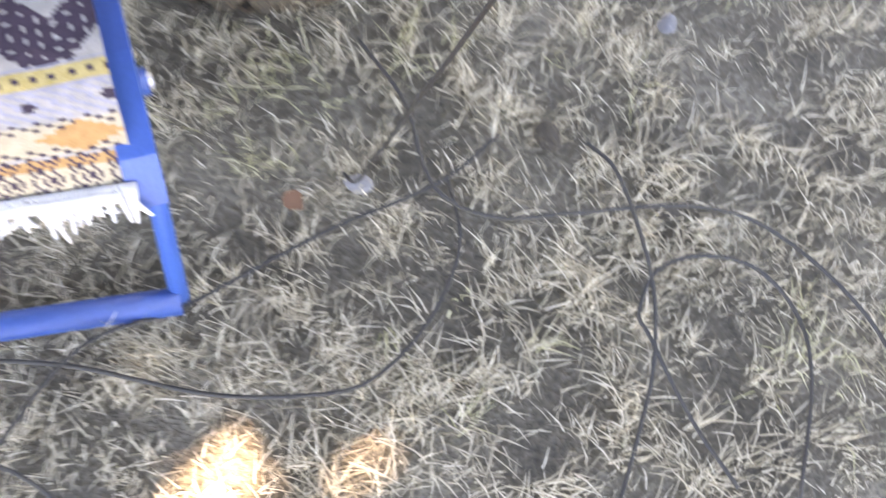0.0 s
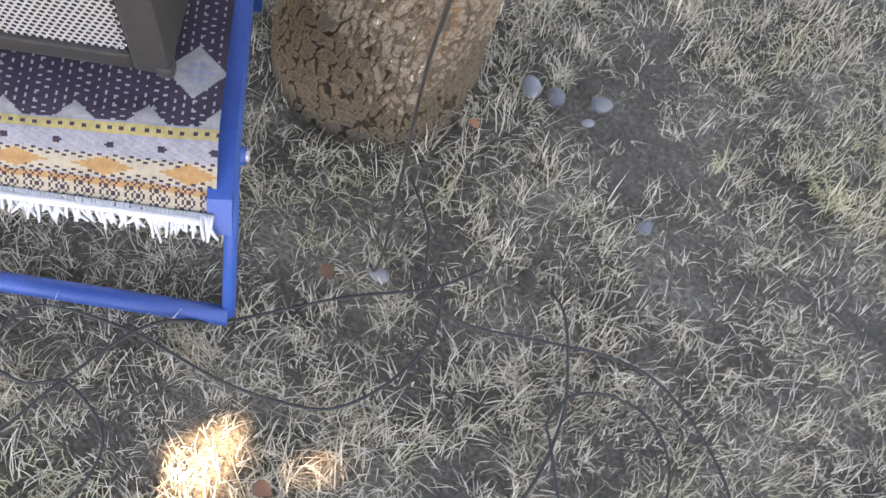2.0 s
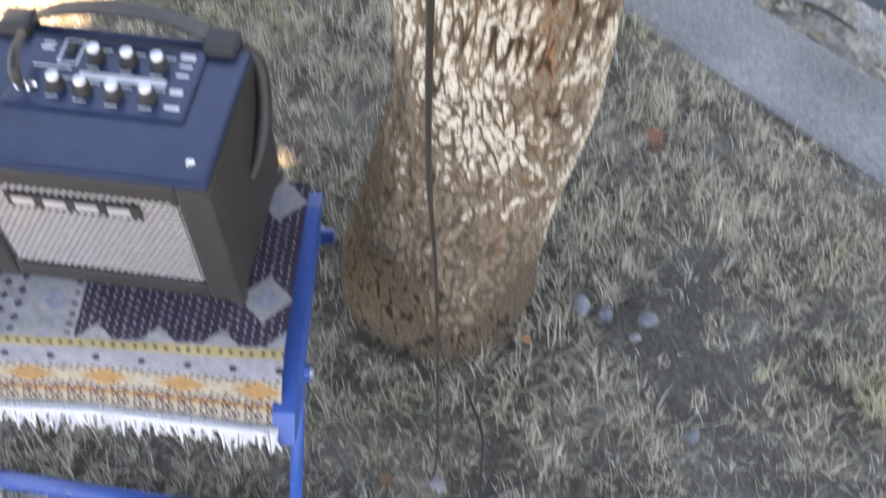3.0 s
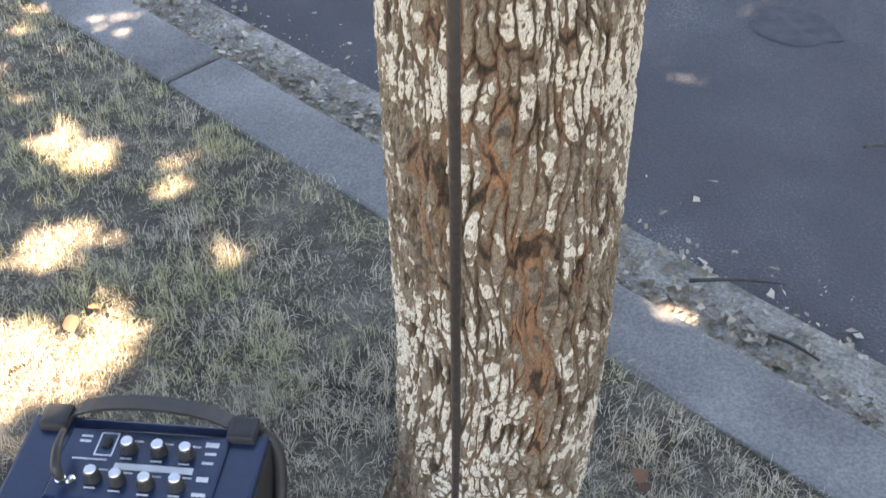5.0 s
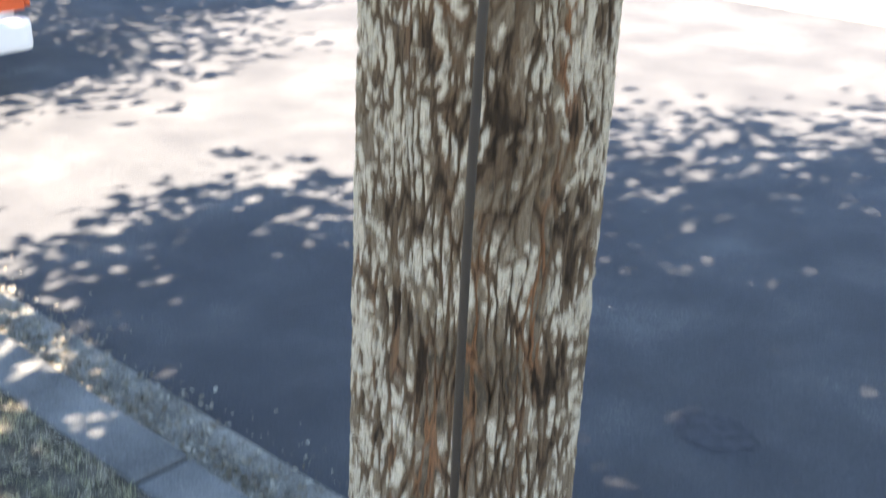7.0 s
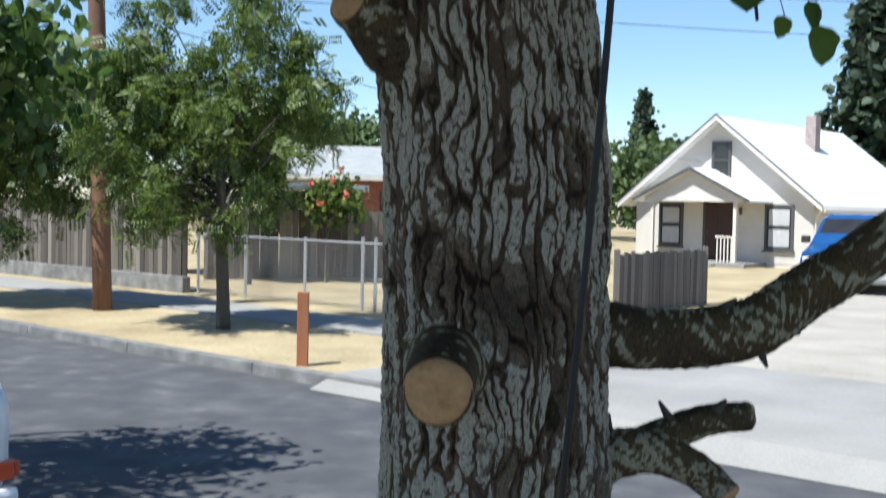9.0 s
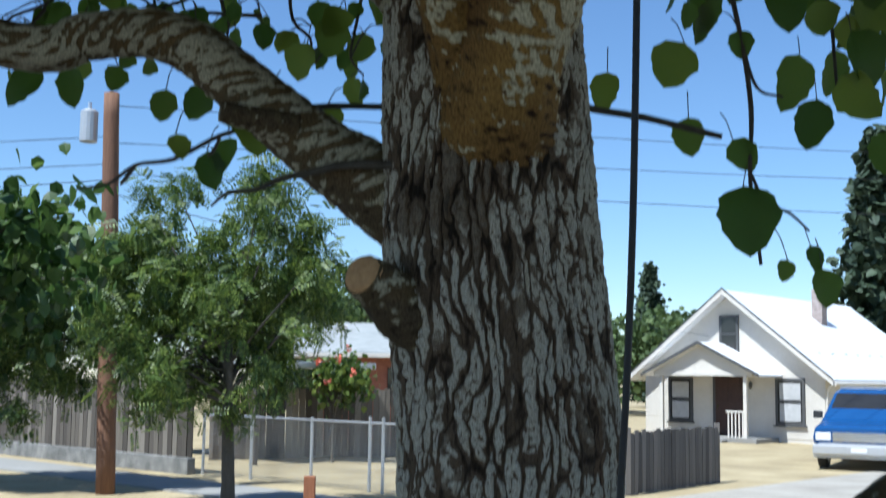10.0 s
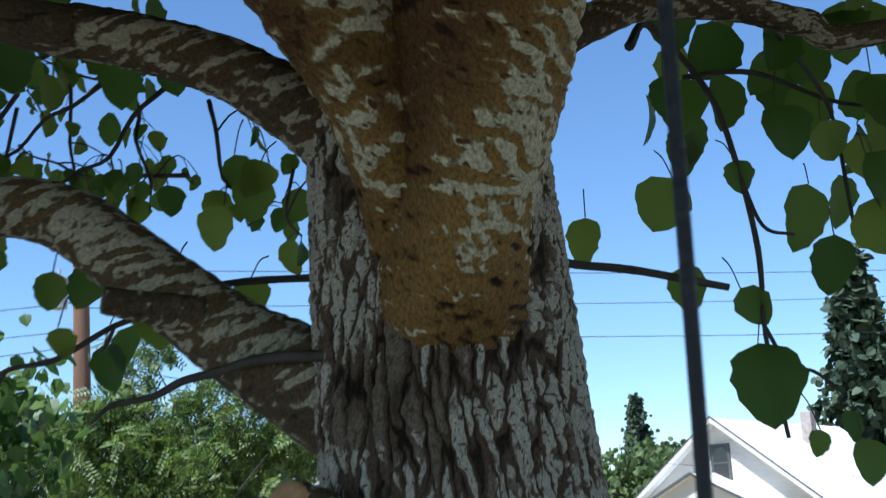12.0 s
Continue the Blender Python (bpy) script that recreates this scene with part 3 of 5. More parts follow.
sawn("stub", [(0.0, 0.55, 1.64, 0.05), (-0.010, 0.49, 1.638, 0.036), (-0.018, 0.44, 1.634, 0.030), (-0.021, 0.405, 1.630, 0.027)], "sawn-off branch stub")
sawn("stub", [(-0.03, 0.56, 1.905, 0.045), (-0.062, 0.53, 1.917, 0.030), (-0.085, 0.508, 1.935, 0.022), (-0.100, 0.490, 1.944, 0.0185)], "short sawn-off branch stub")
sawn("stub", [(0.09, 0.59, 1.50, 0.04), (0.135, 0.585, 1.538, 0.026), (0.165, 0.58, 1.549, 0.022), (0.195, 0.578, 1.547, 0.019), (0.230, 0.571, 1.532, 0.0165), (0.251, 0.553, 1.513, 0.0155)], "forked sawn-off branch stub")
sawn("stub", [(0.17, 0.585, 1.549, 0.018), (0.20, 0.59, 1.563, 0.016), (0.243, 0.595, 1.578, 0.0145), (0.283, 0.60, 1.581, 0.0135)], "forked sawn-off branch stub")
for sx, sz, tz, dx in ((0.208, 1.572, 1.597, -0.008), (0.247, 1.588, 1.599, 0.004), (0.145, 1.565, 1.585, 0.0), (0.262, 1.508, 1.495, 0.002), (0.285, 1.651, 1.63, 0.004), (0.25, 1.683, 1.694, 0.006)):
    part("snag", tube([(sx, 0.585, sz, 0.006), (sx + dx, 0.583, (sz + tz) / 2, 0.004), (sx + 2 * dx, 0.58, tz, 0.0015)], 7, 0.1), M_twig, tree, smooth=True)
limb("snag", [(-0.17, 0.58, 2.09, 0.016), (-0.205, 0.565, 2.094, 0.012), (-0.235, 0.55, 2.098, 0.010)], seg=14)

TWIGS = [
    [(0.09, 0.70, 2.163, 0.004), (0.134, 0.74, 2.153, 0.0042), (0.196, 0.75, 2.146, 0.004), (0.283, 0.75, 2.126, 0.0034)],
    [(0.20, 0.70, 2.345, 0.005), (0.245, 0.80, 2.409, 0.004), (0.303, 0.82, 2.345, 0.0035), (0.324, 0.82, 2.272, 0.003), (0.337, 0.82, 2.177, 0.003), (0.335, 0.82, 2.087, 0.0025), (0.346, 0.82, 1.991, 0.002)],
    [(0.335, 0.82, 2.10, 0.002), (0.352, 0.815, 2.06, 0.0022), (0.375, 0.81, 2.052, 0.0018), (0.40, 0.81, 2.03, 0.0012)],
    [(0.328, 0.82, 2.25, 0.0022), (0.345, 0.82, 2.20, 0.002), (0.375, 0.82, 2.19, 0.0016)],
    [(0.28, 0.82, 2.36, 0.003), (0.36, 0.84, 2.37, 0.0028), (0.46, 0.86, 2.34, 0.0024), (0.58, 0.9, 2.35, 0.002)],
    [(0.30, 0.62, 2.335, 0.004), (0.36, 0.74, 2.36, 0.003), (0.44, 0.85, 2.33, 0.0025), (0.47, 0.9, 2.22, 0.002)],
    [(-0.06, 0.55, 2.05, 0.005), (-0.12, 0.552, 2.050, 0.004), (-0.155, 0.555, 2.042, 0.0036), (-0.178, 0.55, 2.036, 0.003), (-0.20, 0.552, 2.026, 0.0025), (-0.225, 0.54, 2.020, 0.002), (-0.24, 0.54, 2.008, 0.0012)],
    [(-0.06, 0.70, 2.14, 0.0038), (-0.15, 0.69, 2.137, 0.0034), (-0.19, 0.68, 2.128, 0.003), (-0.215, 0.682, 2.114, 0.0028), (-0.255, 0.67, 2.100, 0.0026), (-0.30, 0.662, 2.073, 0.0024), (-0.335, 0.65, 2.064, 0.002), (-0.36, 0.645, 2.044, 0.0018), (-0.39, 0.64, 2.037, 0.0012)],
    [(-0.335, 0.65, 2.064, 0.0018), (-0.345, 0.65, 2.05, 0.0022), (-0.35, 0.652, 2.044, 0.0014)],
    [(-0.255, 0.67, 2.10, 0.0016), (-0.262, 0.668, 2.083, 0.002), (-0.268, 0.67, 2.078, 0.0012)],
]
for tw in TWIGS:
    part("twig", tube(tw, 7, 0.12, steps=6), M_twig, tree, smooth=True)

NEAR_LEAVES = [0.168, 2.216, 0.052, 0.259, 2.253, 0.057, 0.264, 2.303, 0.033, 0.259, 2.362, 0.044, 0.263, 2.163, 0.046, 0.324, 2.269, 0.035, 0.315, 2.138, 0.044, 0.326, 2.082, 0.082, 0.371, 2.327, 0.060, 0.396, 2.242, 0.071, 0.415, 2.188, 0.060, 0.377, 1.998, 0.027, 0.404, 2.015, 0.033, 0.417, 1.988, 0.046, 0.458, 2.272, 0.076, 0.475, 2.357, 0.060, 0.416, 2.307, 0.044]
LEFT_LEAVES = [-0.228, 2.244, 0.030, -0.254, 2.266, 0.024, -0.269, 2.252, 0.024, -0.147, 2.252, 0.046, -0.167, 2.271, 0.037, -0.135, 2.262, 0.043, -0.153, 2.153, 0.043, -0.283, 2.099, 0.046, -0.259, 2.115, 0.043, -0.383, 2.191, 0.030, -0.436, 2.190, 0.046, -0.466, 2.186, 0.055, -0.330, 2.167, 0.037, -0.300, 2.242, 0.027, -0.177, 2.222, 0.043]
leaf_meshes = [mesh_of("leaf", *toothed_leaf(k, w), M_leaf_one, smooth=True) for k, w in ((1, 0.46), (2, 0.40), (3, 0.52), (4, 0.44))]
rng = np.random.default_rng(5)


def hang_leaf(x, y, z, size, spin=None, lean=None):
    ob = new("leaf", leaf_meshes[int(rng.integers(4))])
    ob.parent = tree
    spin = rng.normal(0, 35) if spin is None else spin
    lean = rng.normal(0, 14) if lean is None else lean
    ob.matrix_basis = pose(x, y, z, lean, rng.normal(0, 16), spin) @ Matrix.Diagonal((size * rng.uniform(0.85, 1.1), size, size, 1))


def stalk(x, y, z, to):
    part("stalk", tube([(*to, 0.0008), ((x + to[0]) / 2, (y + to[1]) / 2, (z + to[2]) / 2 + 0.006, 0.0007), (x, y, z, 0.0007)], 5, steps=3), M_twig, tree)


for i in range(0, len(NEAR_LEAVES), 3):
    x, z, size = NEAR_LEAVES[i:i + 3]
    hang_leaf(x, 0.82, z, size, rng.normal(0, 18), rng.normal(0, 8))
    stalk(x, 0.82, z, (x + rng.normal(0, 0.012), 0.825, z + rng.uniform(0.02, 0.045)))
for i in range(0, len(LEFT_LEAVES), 3):
    x, z, size = LEFT_LEAVES[i:i + 3]
    hang_leaf(x, 0.75, z, size)
    stalk(x, 0.75, z, (x + rng.normal(0, 0.01), 0.755, z + rng.uniform(0.02, 0.04)))


def spray(n, lo, hi, s0, s1):
    for _ in range(n):
        hang_leaf(*(rng.uniform(a, b) for a, b in zip(lo, hi)), rng.uniform(s0, s1), rng.uniform(-80, 80))


def leafy_twig(start, end, seed, size, sag=0.03, per=2, thick=0.0032):
    """A crooked twig with short spurs, and leaves hanging at its nodes."""
    h = random.Random(seed)
    a, b = Vector(start), Vector(end)
    k = max(5, int((b - a).length / 0.055))
    pts = []
    for i in range(k + 1):
        f = i / k
        p = a.lerp(b, f) + Vector((h.uniform(-1, 1), h.uniform(-1, 1), h.uniform(-1, 1))) * 0.012 - Vector((0, 0, sag * math.sin(math.pi * f)))
        pts.append((*p, thick * (1 - 0.75 * f) + 0.0006))
    part("twig", tube(pts, 6, 0.15, steps=3), M_twig, tree, smooth=True)
    for p in pts[1:]:
        q = Vector(p[:3])
        if h.random() < 0.45:
            tip = q + Vector((h.uniform(-1, 1), h.uniform(-1, 1), h.uniform(-0.4, 1))) * 0.045
            part("twig", tube([(*q, 0.0016), (*(q.lerp(tip, 0.5) + Vector((0, 0, 0.006))), 0.0014), (*tip, 0.001)], 5, steps=2), M_twig, tree)
            q = tip
        for _ in range(per if h.random() < 0.8 else 1):
            at = q + Vector((h.uniform(-1, 1) * 0.03, h.uniform(-1, 1) * 0.03, -h.uniform(0.0, 0.03)))
            hang_leaf(*at, h.uniform(*size), h.uniform(-80, 80), h.uniform(-35, 35))
            stalk(*at, tuple(q))


for i, (p, q) in enumerate((((-0.30, 1.25, 2.42), (-0.62, 1.5, 2.55)), ((-0.26, 1.2, 2.50), (-0.20, 1.15, 2.30)), ((-0.45, 1.4, 2.62), (-0.80, 1.55, 2.50)), ((-0.40, 1.3, 2.60), (-0.34, 1.25, 2.36)), ((-0.5, 1.4, 2.66), (-0.52, 1.5, 2.42)),
                            ((-0.3, 1.3, 2.58), (-0.58, 1.4, 2.72)), ((-0.6, 1.5, 2.70), (-0.95, 1.7, 2.62)), ((-0.55, 1.3, 2.55), (-0.78, 1.3, 2.36)), ((-0.15, 1.05, 2.48), (-0.13, 1.02, 2.26)), ((-0.42, 1.7, 2.75), (-0.75, 1.8, 2.85)), ((-0.32, 1.2, 2.52), (-0.52, 1.25, 2.38)), ((-0.62, 1.5, 2.62), (-0.66, 1.5, 2.40)), ((-0.36, 1.2, 2.64), (-0.60, 1.3, 2.62)), ((-0.7, 1.5, 2.52), (-0.9, 1.5, 2.36)))):
    leafy_twig(p, q, 300 + i, (0.026, 0.046))
for x, z, size in ((-0.245, 2.135, 0.045), (-0.222, 2.128, 0.05), (-0.27, 2.15, 0.04), (-0.235, 2.15, 0.042), (-0.205, 2.14, 0.045), (-0.30, 2.10, 0.03)):
    hang_leaf(x, 0.665, z, size)
    stalk(x, 0.665, z, (x + 0.008, 0.675, z + 0.03))
spray(60, (-0.95, 1.35, 2.56), (-0.45, 2.1, 2.98), 0.035, 0.06)
spray(40, (0.30, 0.72, 2.36), (0.66, 1.15, 2.58), 0.045, 0.075)
spray(12, (0.44, 0.78, 2.16), (0.60, 1.05, 2.40), 0.05, 0.08)
spray(34, (-0.75, 0.7, 2.42), (-0.2, 1.2, 2.62), 0.04, 0.06)


def crown(owner, centre, radii, clumps, per, spread, size, seed, eye=None, material=None, shape=None, shell=0.35, gaps=False, tilt=0.6):
    """Leaves in clumps through an uneven ellipsoid; the underside rises outward where eye is given."""
    g = np.random.default_rng(seed)
    d = g.normal(size=(clumps, 3))
    d /= np.linalg.norm(d, axis=1)[:, None]
    c = np.array(centre) + d * np.array(radii) * (g.random(clumps) ** shell)[:, None] * (0.85 + 0.3 * g.random(clumps))[:, None]
    p = (c[:, None, :] + g.normal(0, spread, (clumps, per, 3))).reshape(-1, 3)
    if eye is not None:
        h = p - np.array(eye)
        away = np.hypot(h[:, 0], h[:, 1])
        ahead = (h[:, 1] > 0) & (np.abs(h[:, 0]) < 0.55 * h[:, 1] + 0.35)
        p = p[np.where(ahead, h[:, 2] > 0.54 * away + 0.34, h[:, 2] > 0.5 + 0.10 * away)]
    if gaps:
        # openings in the foliage through which the sun reaches the lawn
        k = 1 / math.tan(SUN_EL)
        fall = p[:, :2] - np.array((SUN_X, SUN_Y)) * k * p[:, 2:]
        for gx, gy, gr in ((-0.86, 1.07, 0.15), (-0.74, 1.08, 0.10), (-0.66, 1.13, 0.055), (-0.97, 0.98, 0.16), (-0.58, 1.07, 0.05), (-0.80, 0.90, 0.12), (-0.84, 1.69, 0.055), (-0.75, 1.63, 0.05), (-0.56, 1.54, 0.05), (-0.555, 1.61, 0.045),
                           (-0.70, 1.40, 0.065), (-0.42, 1.36, 0.045), (-0.61, 1.21, 0.05), (-0.77, 1.33, 0.06), (-0.49, 1.18, 0.045), (-0.45, 1.39, 0.04), (-0.23, 0.82, 0.05), (-0.27, 0.79, 0.045), (-0.375, 0.435, 0.055), (-0.45, 0.50, 0.06),
                           (-0.195, 0.138, 0.040), (-0.128, 0.106, 0.03), (-0.076, 0.105, 0.03), (-0.20, 0.075, 0.04), (-0.12, 0.169, 0.03), (-0.043, 0.13, 0.03), (0.064, 0.305, 0.035), (0.485, 0.27, 0.04), (0.53, 0.67, 0.045),
                           (0.30, 1.235, 0.07), (0.365, 1.165, 0.04), (0.55, 1.02, 0.035)):
            p, fall = (q[np.hypot(fall[:, 0] - gx, fall[:, 1] - gy) > gr + 0.021] for q in (p, fall))
    n = len(p)
    geo = scatter(shape or LEAF, p, rotations(n, g, tilt), g.uniform(size[0], size[1], n))
    ob = part("crown", geo, material or M_leaf, owner)
    ob["kind"] = "stuff"
    return c


CROWN_LEAF = [(0, 0, 0), (-0.42, -0.07, -0.42), (0, 0.03, -0.45), (0.42, -0.07, -0.42), (0, 0.12, -1)], [(0, 1, 2), (0, 2, 3), (1, 4, 2), (2, 4, 3)]
CROWN = crown(tree, (0.25, 0.9, 3.7), (3.15, 3.15, 1.5), 5200, 14, 0.17, (0.085, 0.14), 8, eye=(-0.05, -0.45, 1.85), shape=CROWN_LEAF, gaps=True)
crown(tree, (-1.75, 2.1, 3.5), (1.25, 1.0, 0.6), 190, 14, 0.16, (0.085, 0.14), 10, eye=(-0.05, -0.45, 1.85), shape=CROWN_LEAF)
g = np.random.default_rng(2)
crown(tree, (-1.6, -1.0, 3.6), (1.5, 1.4, 0.9), 1500, 14, 0.17, (0.085, 0.14), 9, eye=(-0.05, -0.45, 1.85), shape=CROWN_LEAF, gaps=True)
twigs = []
for c in CROWN[g.choice(len(CROWN), 70, replace=False)]:
    if c[2] > 3.5 and c[1] < 2.2:
        m = np.array((0.1, 0.75, 3.1)) * 0.55 + c * 0.45 + g.normal(0, 0.1, 3)
        twigs.append(tube([(0.08, 0.78, 2.9, 0.03), (*m, 0.016), (*c, 0.004)], 6, 0.1, steps=4))
part("branchwork", join(*twigs), M_twig, tree, smooth=True)["kind"] = "stuff"

# ---- hanging cable and the cables lying in the grass ----
def cable(pts, label, r=0.0017):
    return solo("cable", tube([(*p, r) for p in pts], 8, steps=8), M_cord, label, "cable", "black cables", smooth=True)


cable([(-0.045, 0.32, 0.012), (-0.040, 0.305, 0.03), (-0.033, 0.290, 0.12), (-0.029, 0.25, 0.32), (-0.025, 0.19, 0.58), (-0.021, 0.095, 0.80), (-0.013, 0.015, 1.0), (-0.010, -0.03, 1.15), (-0.008, -0.052, 1.3), (-0.004, -0.07, 1.5), (0.006, -0.085, 1.66),
       (0.018, -0.097, 1.85), (0.022, -0.10, 2.0), (0.023, -0.10, 2.15), (0.025, -0.12, 2.6), (0.0, -0.16, 3.2)], "black cable hanging down from the branches to the grass", 0.00135)
G = 0.028
cable([(0.074, 0.316, G), (0.017, 0.29, G), (-0.072, 0.274, G), (-0.18, 0.25, 0.012), (-0.253, 0.235, G), (-0.325, 0.176, G), (-0.366, 0.133, G), (-0.41, 0.09, G), (-0.5, 0.02, G)], "thin black cable lying in dry grass")
cable([(-0.42, 0.15, G), (-0.405, 0.197, G), (-0.379, 0.236, G), (-0.349, 0.249, G), (-0.268, 0.227, G), (-0.181, 0.183, G), (-0.122, 0.165, G), (-0.072, 0.161, G), (-0.02, 0.19, G), (0.02, 0.24, G), (0.03, 0.30, 0.012)], "thin black cable looped in dry grass")
cable([(-0.47, 0.20, G), (-0.403, 0.189, G), (-0.36, 0.171, G), (-0.322, 0.173, G), (-0.285, 0.134, G), (-0.284, 0.097, G), (-0.31, 0.06, G), (-0.37, 0.04, G), (-0.42, 0.09, G), (-0.45, 0.14, G)], "thin black cable coiled in dry grass")
cable([(-0.008, 0.416, G), (0.012, 0.358, G), (0.014, 0.29, G), (0.05, 0.255, G), (0.11, 0.243, G), (0.193, 0.228, G), (0.246, 0.2, G), (0.289, 0.139, G), (0.308, 0.074, G), (0.30, -0.02, G)], "thin black cable curving through dry grass")
cable([(0.141, 0.299, 0.016), (0.153, 0.263, G), (0.151, 0.182, G), (0.131, 0.121, G), (0.102, 0.074, G), (0.05, 0.0, G)], "thin black cable lying in dry grass")
cable([(0.16, 0.02, G), (0.144, 0.074, G), (0.135, 0.137, G), (0.133, 0.159, G), (0.157, 0.185, G), (0.195, 0.187, G), (0.232, 0.166, G), (0.249, 0.122, G), (0.239, 0.073, G), (0.2, 0.0, G)], "thin black cable coiled in dry grass")

# ---- folding stool ----
stool = thing("folding_stool", pose(-0.36, 0.44, 0), "low folding stool with a blue painted tube frame", "stool")


def sq(pts, w=0.010):
    return tube([(p[0] + 0.36, p[1] - 0.44, p[2], w) for p in pts], 10, steps=1)


part("foot_bar", sq([(-0.545, 0.292, 0.014), (-0.181, 0.254, 0.014)], 0.0105), M_blue, stool, smooth=True)
part("foot_bar", sq([(-0.545, 0.63, 0.014), (-0.181, 0.63, 0.014)], 0.0105), M_blue, stool, smooth=True)
for x, y0 in ((-0.181, 0.256), (-0.545, 0.294)):
    part("leg", sq([(x, y0, 0.013), (x + 0.004, 0.36, 0.145), (x - 0.006, 0.53, 0.185)], 0.0068), M_blue, stool, smooth=True)
    part("leg", sq([(x - 0.02, 0.63, 0.013), (x - 0.02, 0.42, 0.16)], 0.0068), M_blue, stool, smooth=True)
    part("side_rail", prism([(0.278 - 0.44, 0.150), (0.30 - 0.44, 0.143), (0.36 - 0.44, 0.150), (0.53 - 0.44, 0.184), (0.555 - 0.44, 0.196), (0.53 - 0.44, 0.203), (0.36 - 0.44, 0.194), (0.30 - 0.44, 0.176)], "x", x + 0.36 - 0.011, x + 0.36 + 0.011), M_blue, stool)
    hinge = part("hinge", rod((x + 0.36 - 0.012, 0.36 - 0.44, 0.148), (x + 0.36 + 0.016, 0.36 - 0.44, 0.148), 0.009, 12), M_blue, stool, smooth=True)
    part("rivet", rod((x + 0.36 + 0.016, 0.36 - 0.44, 0.148), (x + 0.36 + 0.019, 0.36 - 0.44, 0.148), 0.005, 10), M_steel, hinge, "dull metal rivet")
part("front_rail", sq([(-0.54, 0.315, 0.148), (-0.19, 0.297, 0.148)], 0.0085), M_steel, stool, "pale bare metal rail", smooth=True)
part("seat_board", box(-0.175, -0.07, 0.188, 0.168, 0.128, 0.198, 0.003), M_black, stool)


# ---- woven cloth on the stool ----
def cloth_colour(x, v):
    """Bands from the fringed edge: lattice, orange motifs, grey key band, yellow band, dotted dark field with diamonds."""
    if v < 0.024:
        a, b = (x / 0.011 + v / 0.012) % 1, (x / 0.011 - v / 0.012) % 1
        return 0 if min(a, b) < 0.12 or (0.42 < a < 0.78 and 0.42 < b < 0.78) else (4 if v < 0.019 else 3)
    if v < 0.046:
        w = abs(((x + 0.02) / 0.075) % 1 - 0.5) * 2
        q = abs(v - 0.035) / 0.011
        if q + w * 1.1 < 0.78:
            return 3
        return 0 if (int(x / 0.002) + int(v / 0.002) * 3) % 7 < 2 and q > 0.4 else (4 if q < 0.8 else 1)
    if v < 0.064:
        w = abs(((x + 0.03) / 0.045) % 1 - 0.5) * 0.045
        if math.hypot(w, (v - 0.055) * 1.2) < 0.004:
            return 0
        return 5 if (int(x / 0.002) + int(v / 0.0025) * 2) % 5 < 2 else 1
    if v < 0.080:
        w = ((x / 0.0105) % 1 - 0.5) * 0.0105
        return 0 if max(abs(w), abs(v - 0.072)) < 0.0021 else (2 if abs(v - 0.072) < 0.0065 else 5)
    if x < -0.392:
        # pale strip with grey-blue diamonds, then a pale dotted ground
        if x > -0.446:
            d = abs((x + 0.419) * 1.1) + abs(((v - 0.10) / 0.05) % 1 - 0.5) * 0.05
            return 5 if 0.008 < d < 0.013 or d < 0.003 else (0 if abs(x + 0.398) < 0.003 and (v / 0.012) % 1 < 0.35 else 1)
        return 0 if math.hypot((x / 0.016) % 1 - 0.5, (v / 0.016 + 0.5 * (int(x / 0.016) % 2)) % 1 - 0.5) < 0.2 else 1
    tri = abs(((x + 0.03) / 0.062) % 1 - 0.5) * 0.062
    if v - 0.080 < 0.020 - tri * 1.1:
        return 1
    for cx in (-0.210,):
        cv = 0.137 + round((v - 0.137) / 0.125) * 0.125
        d = abs(x - cx) + abs(v - cv)
        if d < 0.028:
            a, b = (x - cx + v - cv), (x - cx - v + cv)
            inner = max(abs(a), abs(b))
            return 5 if inner < 0.016 and (int((a + 0.1) / 0.0026) + int((b + 0.1) / 0.0026)) % 2 == 0 else 1
    a, b = (x / 0.0085) % 1, (v / 0.0085 + 0.5 * (int(x / 0.0085) % 2)) % 1
    return 1 if math.hypot(a - 0.5, b - 0.5) < 0.18 else 0


def cloth_mesh():
    X = np.arange(-0.556, -0.184, 0.002)
    Vv = np.arange(0.0, 0.290, 0.002)
    v, f, idx = [], [], []
    for p in Vv:
        for x in X:
            sag = 0.0025 * noise.noise(Vector((x * 25, p * 25, 0))) + 0.001 * noise.noise(Vector((x * 90, p * 90, 3)))
            edge = 0.012 * max(0, (x + 0.37) / 0.18)
            if p < 0.095:
                t = p / 0.095
                y, z = 0.302 - edge * 1.3 * (1 - t) + (0.368 - 0.302) * t, 0.160 + 0.046 * math.sin(t * 1.5708)
                z = max(z, 0.158)
            else:
                y, z = 0.368 + (p - 0.095), 0.206
            v.append((x + 0.36, y - 0.44, z + sag))
    k = len(X)
    for j in range(len(Vv) - 1):
        for i in range(k - 1):
            f.append((j * k + i, j * k + i + 1, (j + 1) * k + i + 1, (j + 1) * k + i))
            idx.append(cloth_colour(X[i] + 0.001, Vv[j] + 0.001))
    return v, f, idx


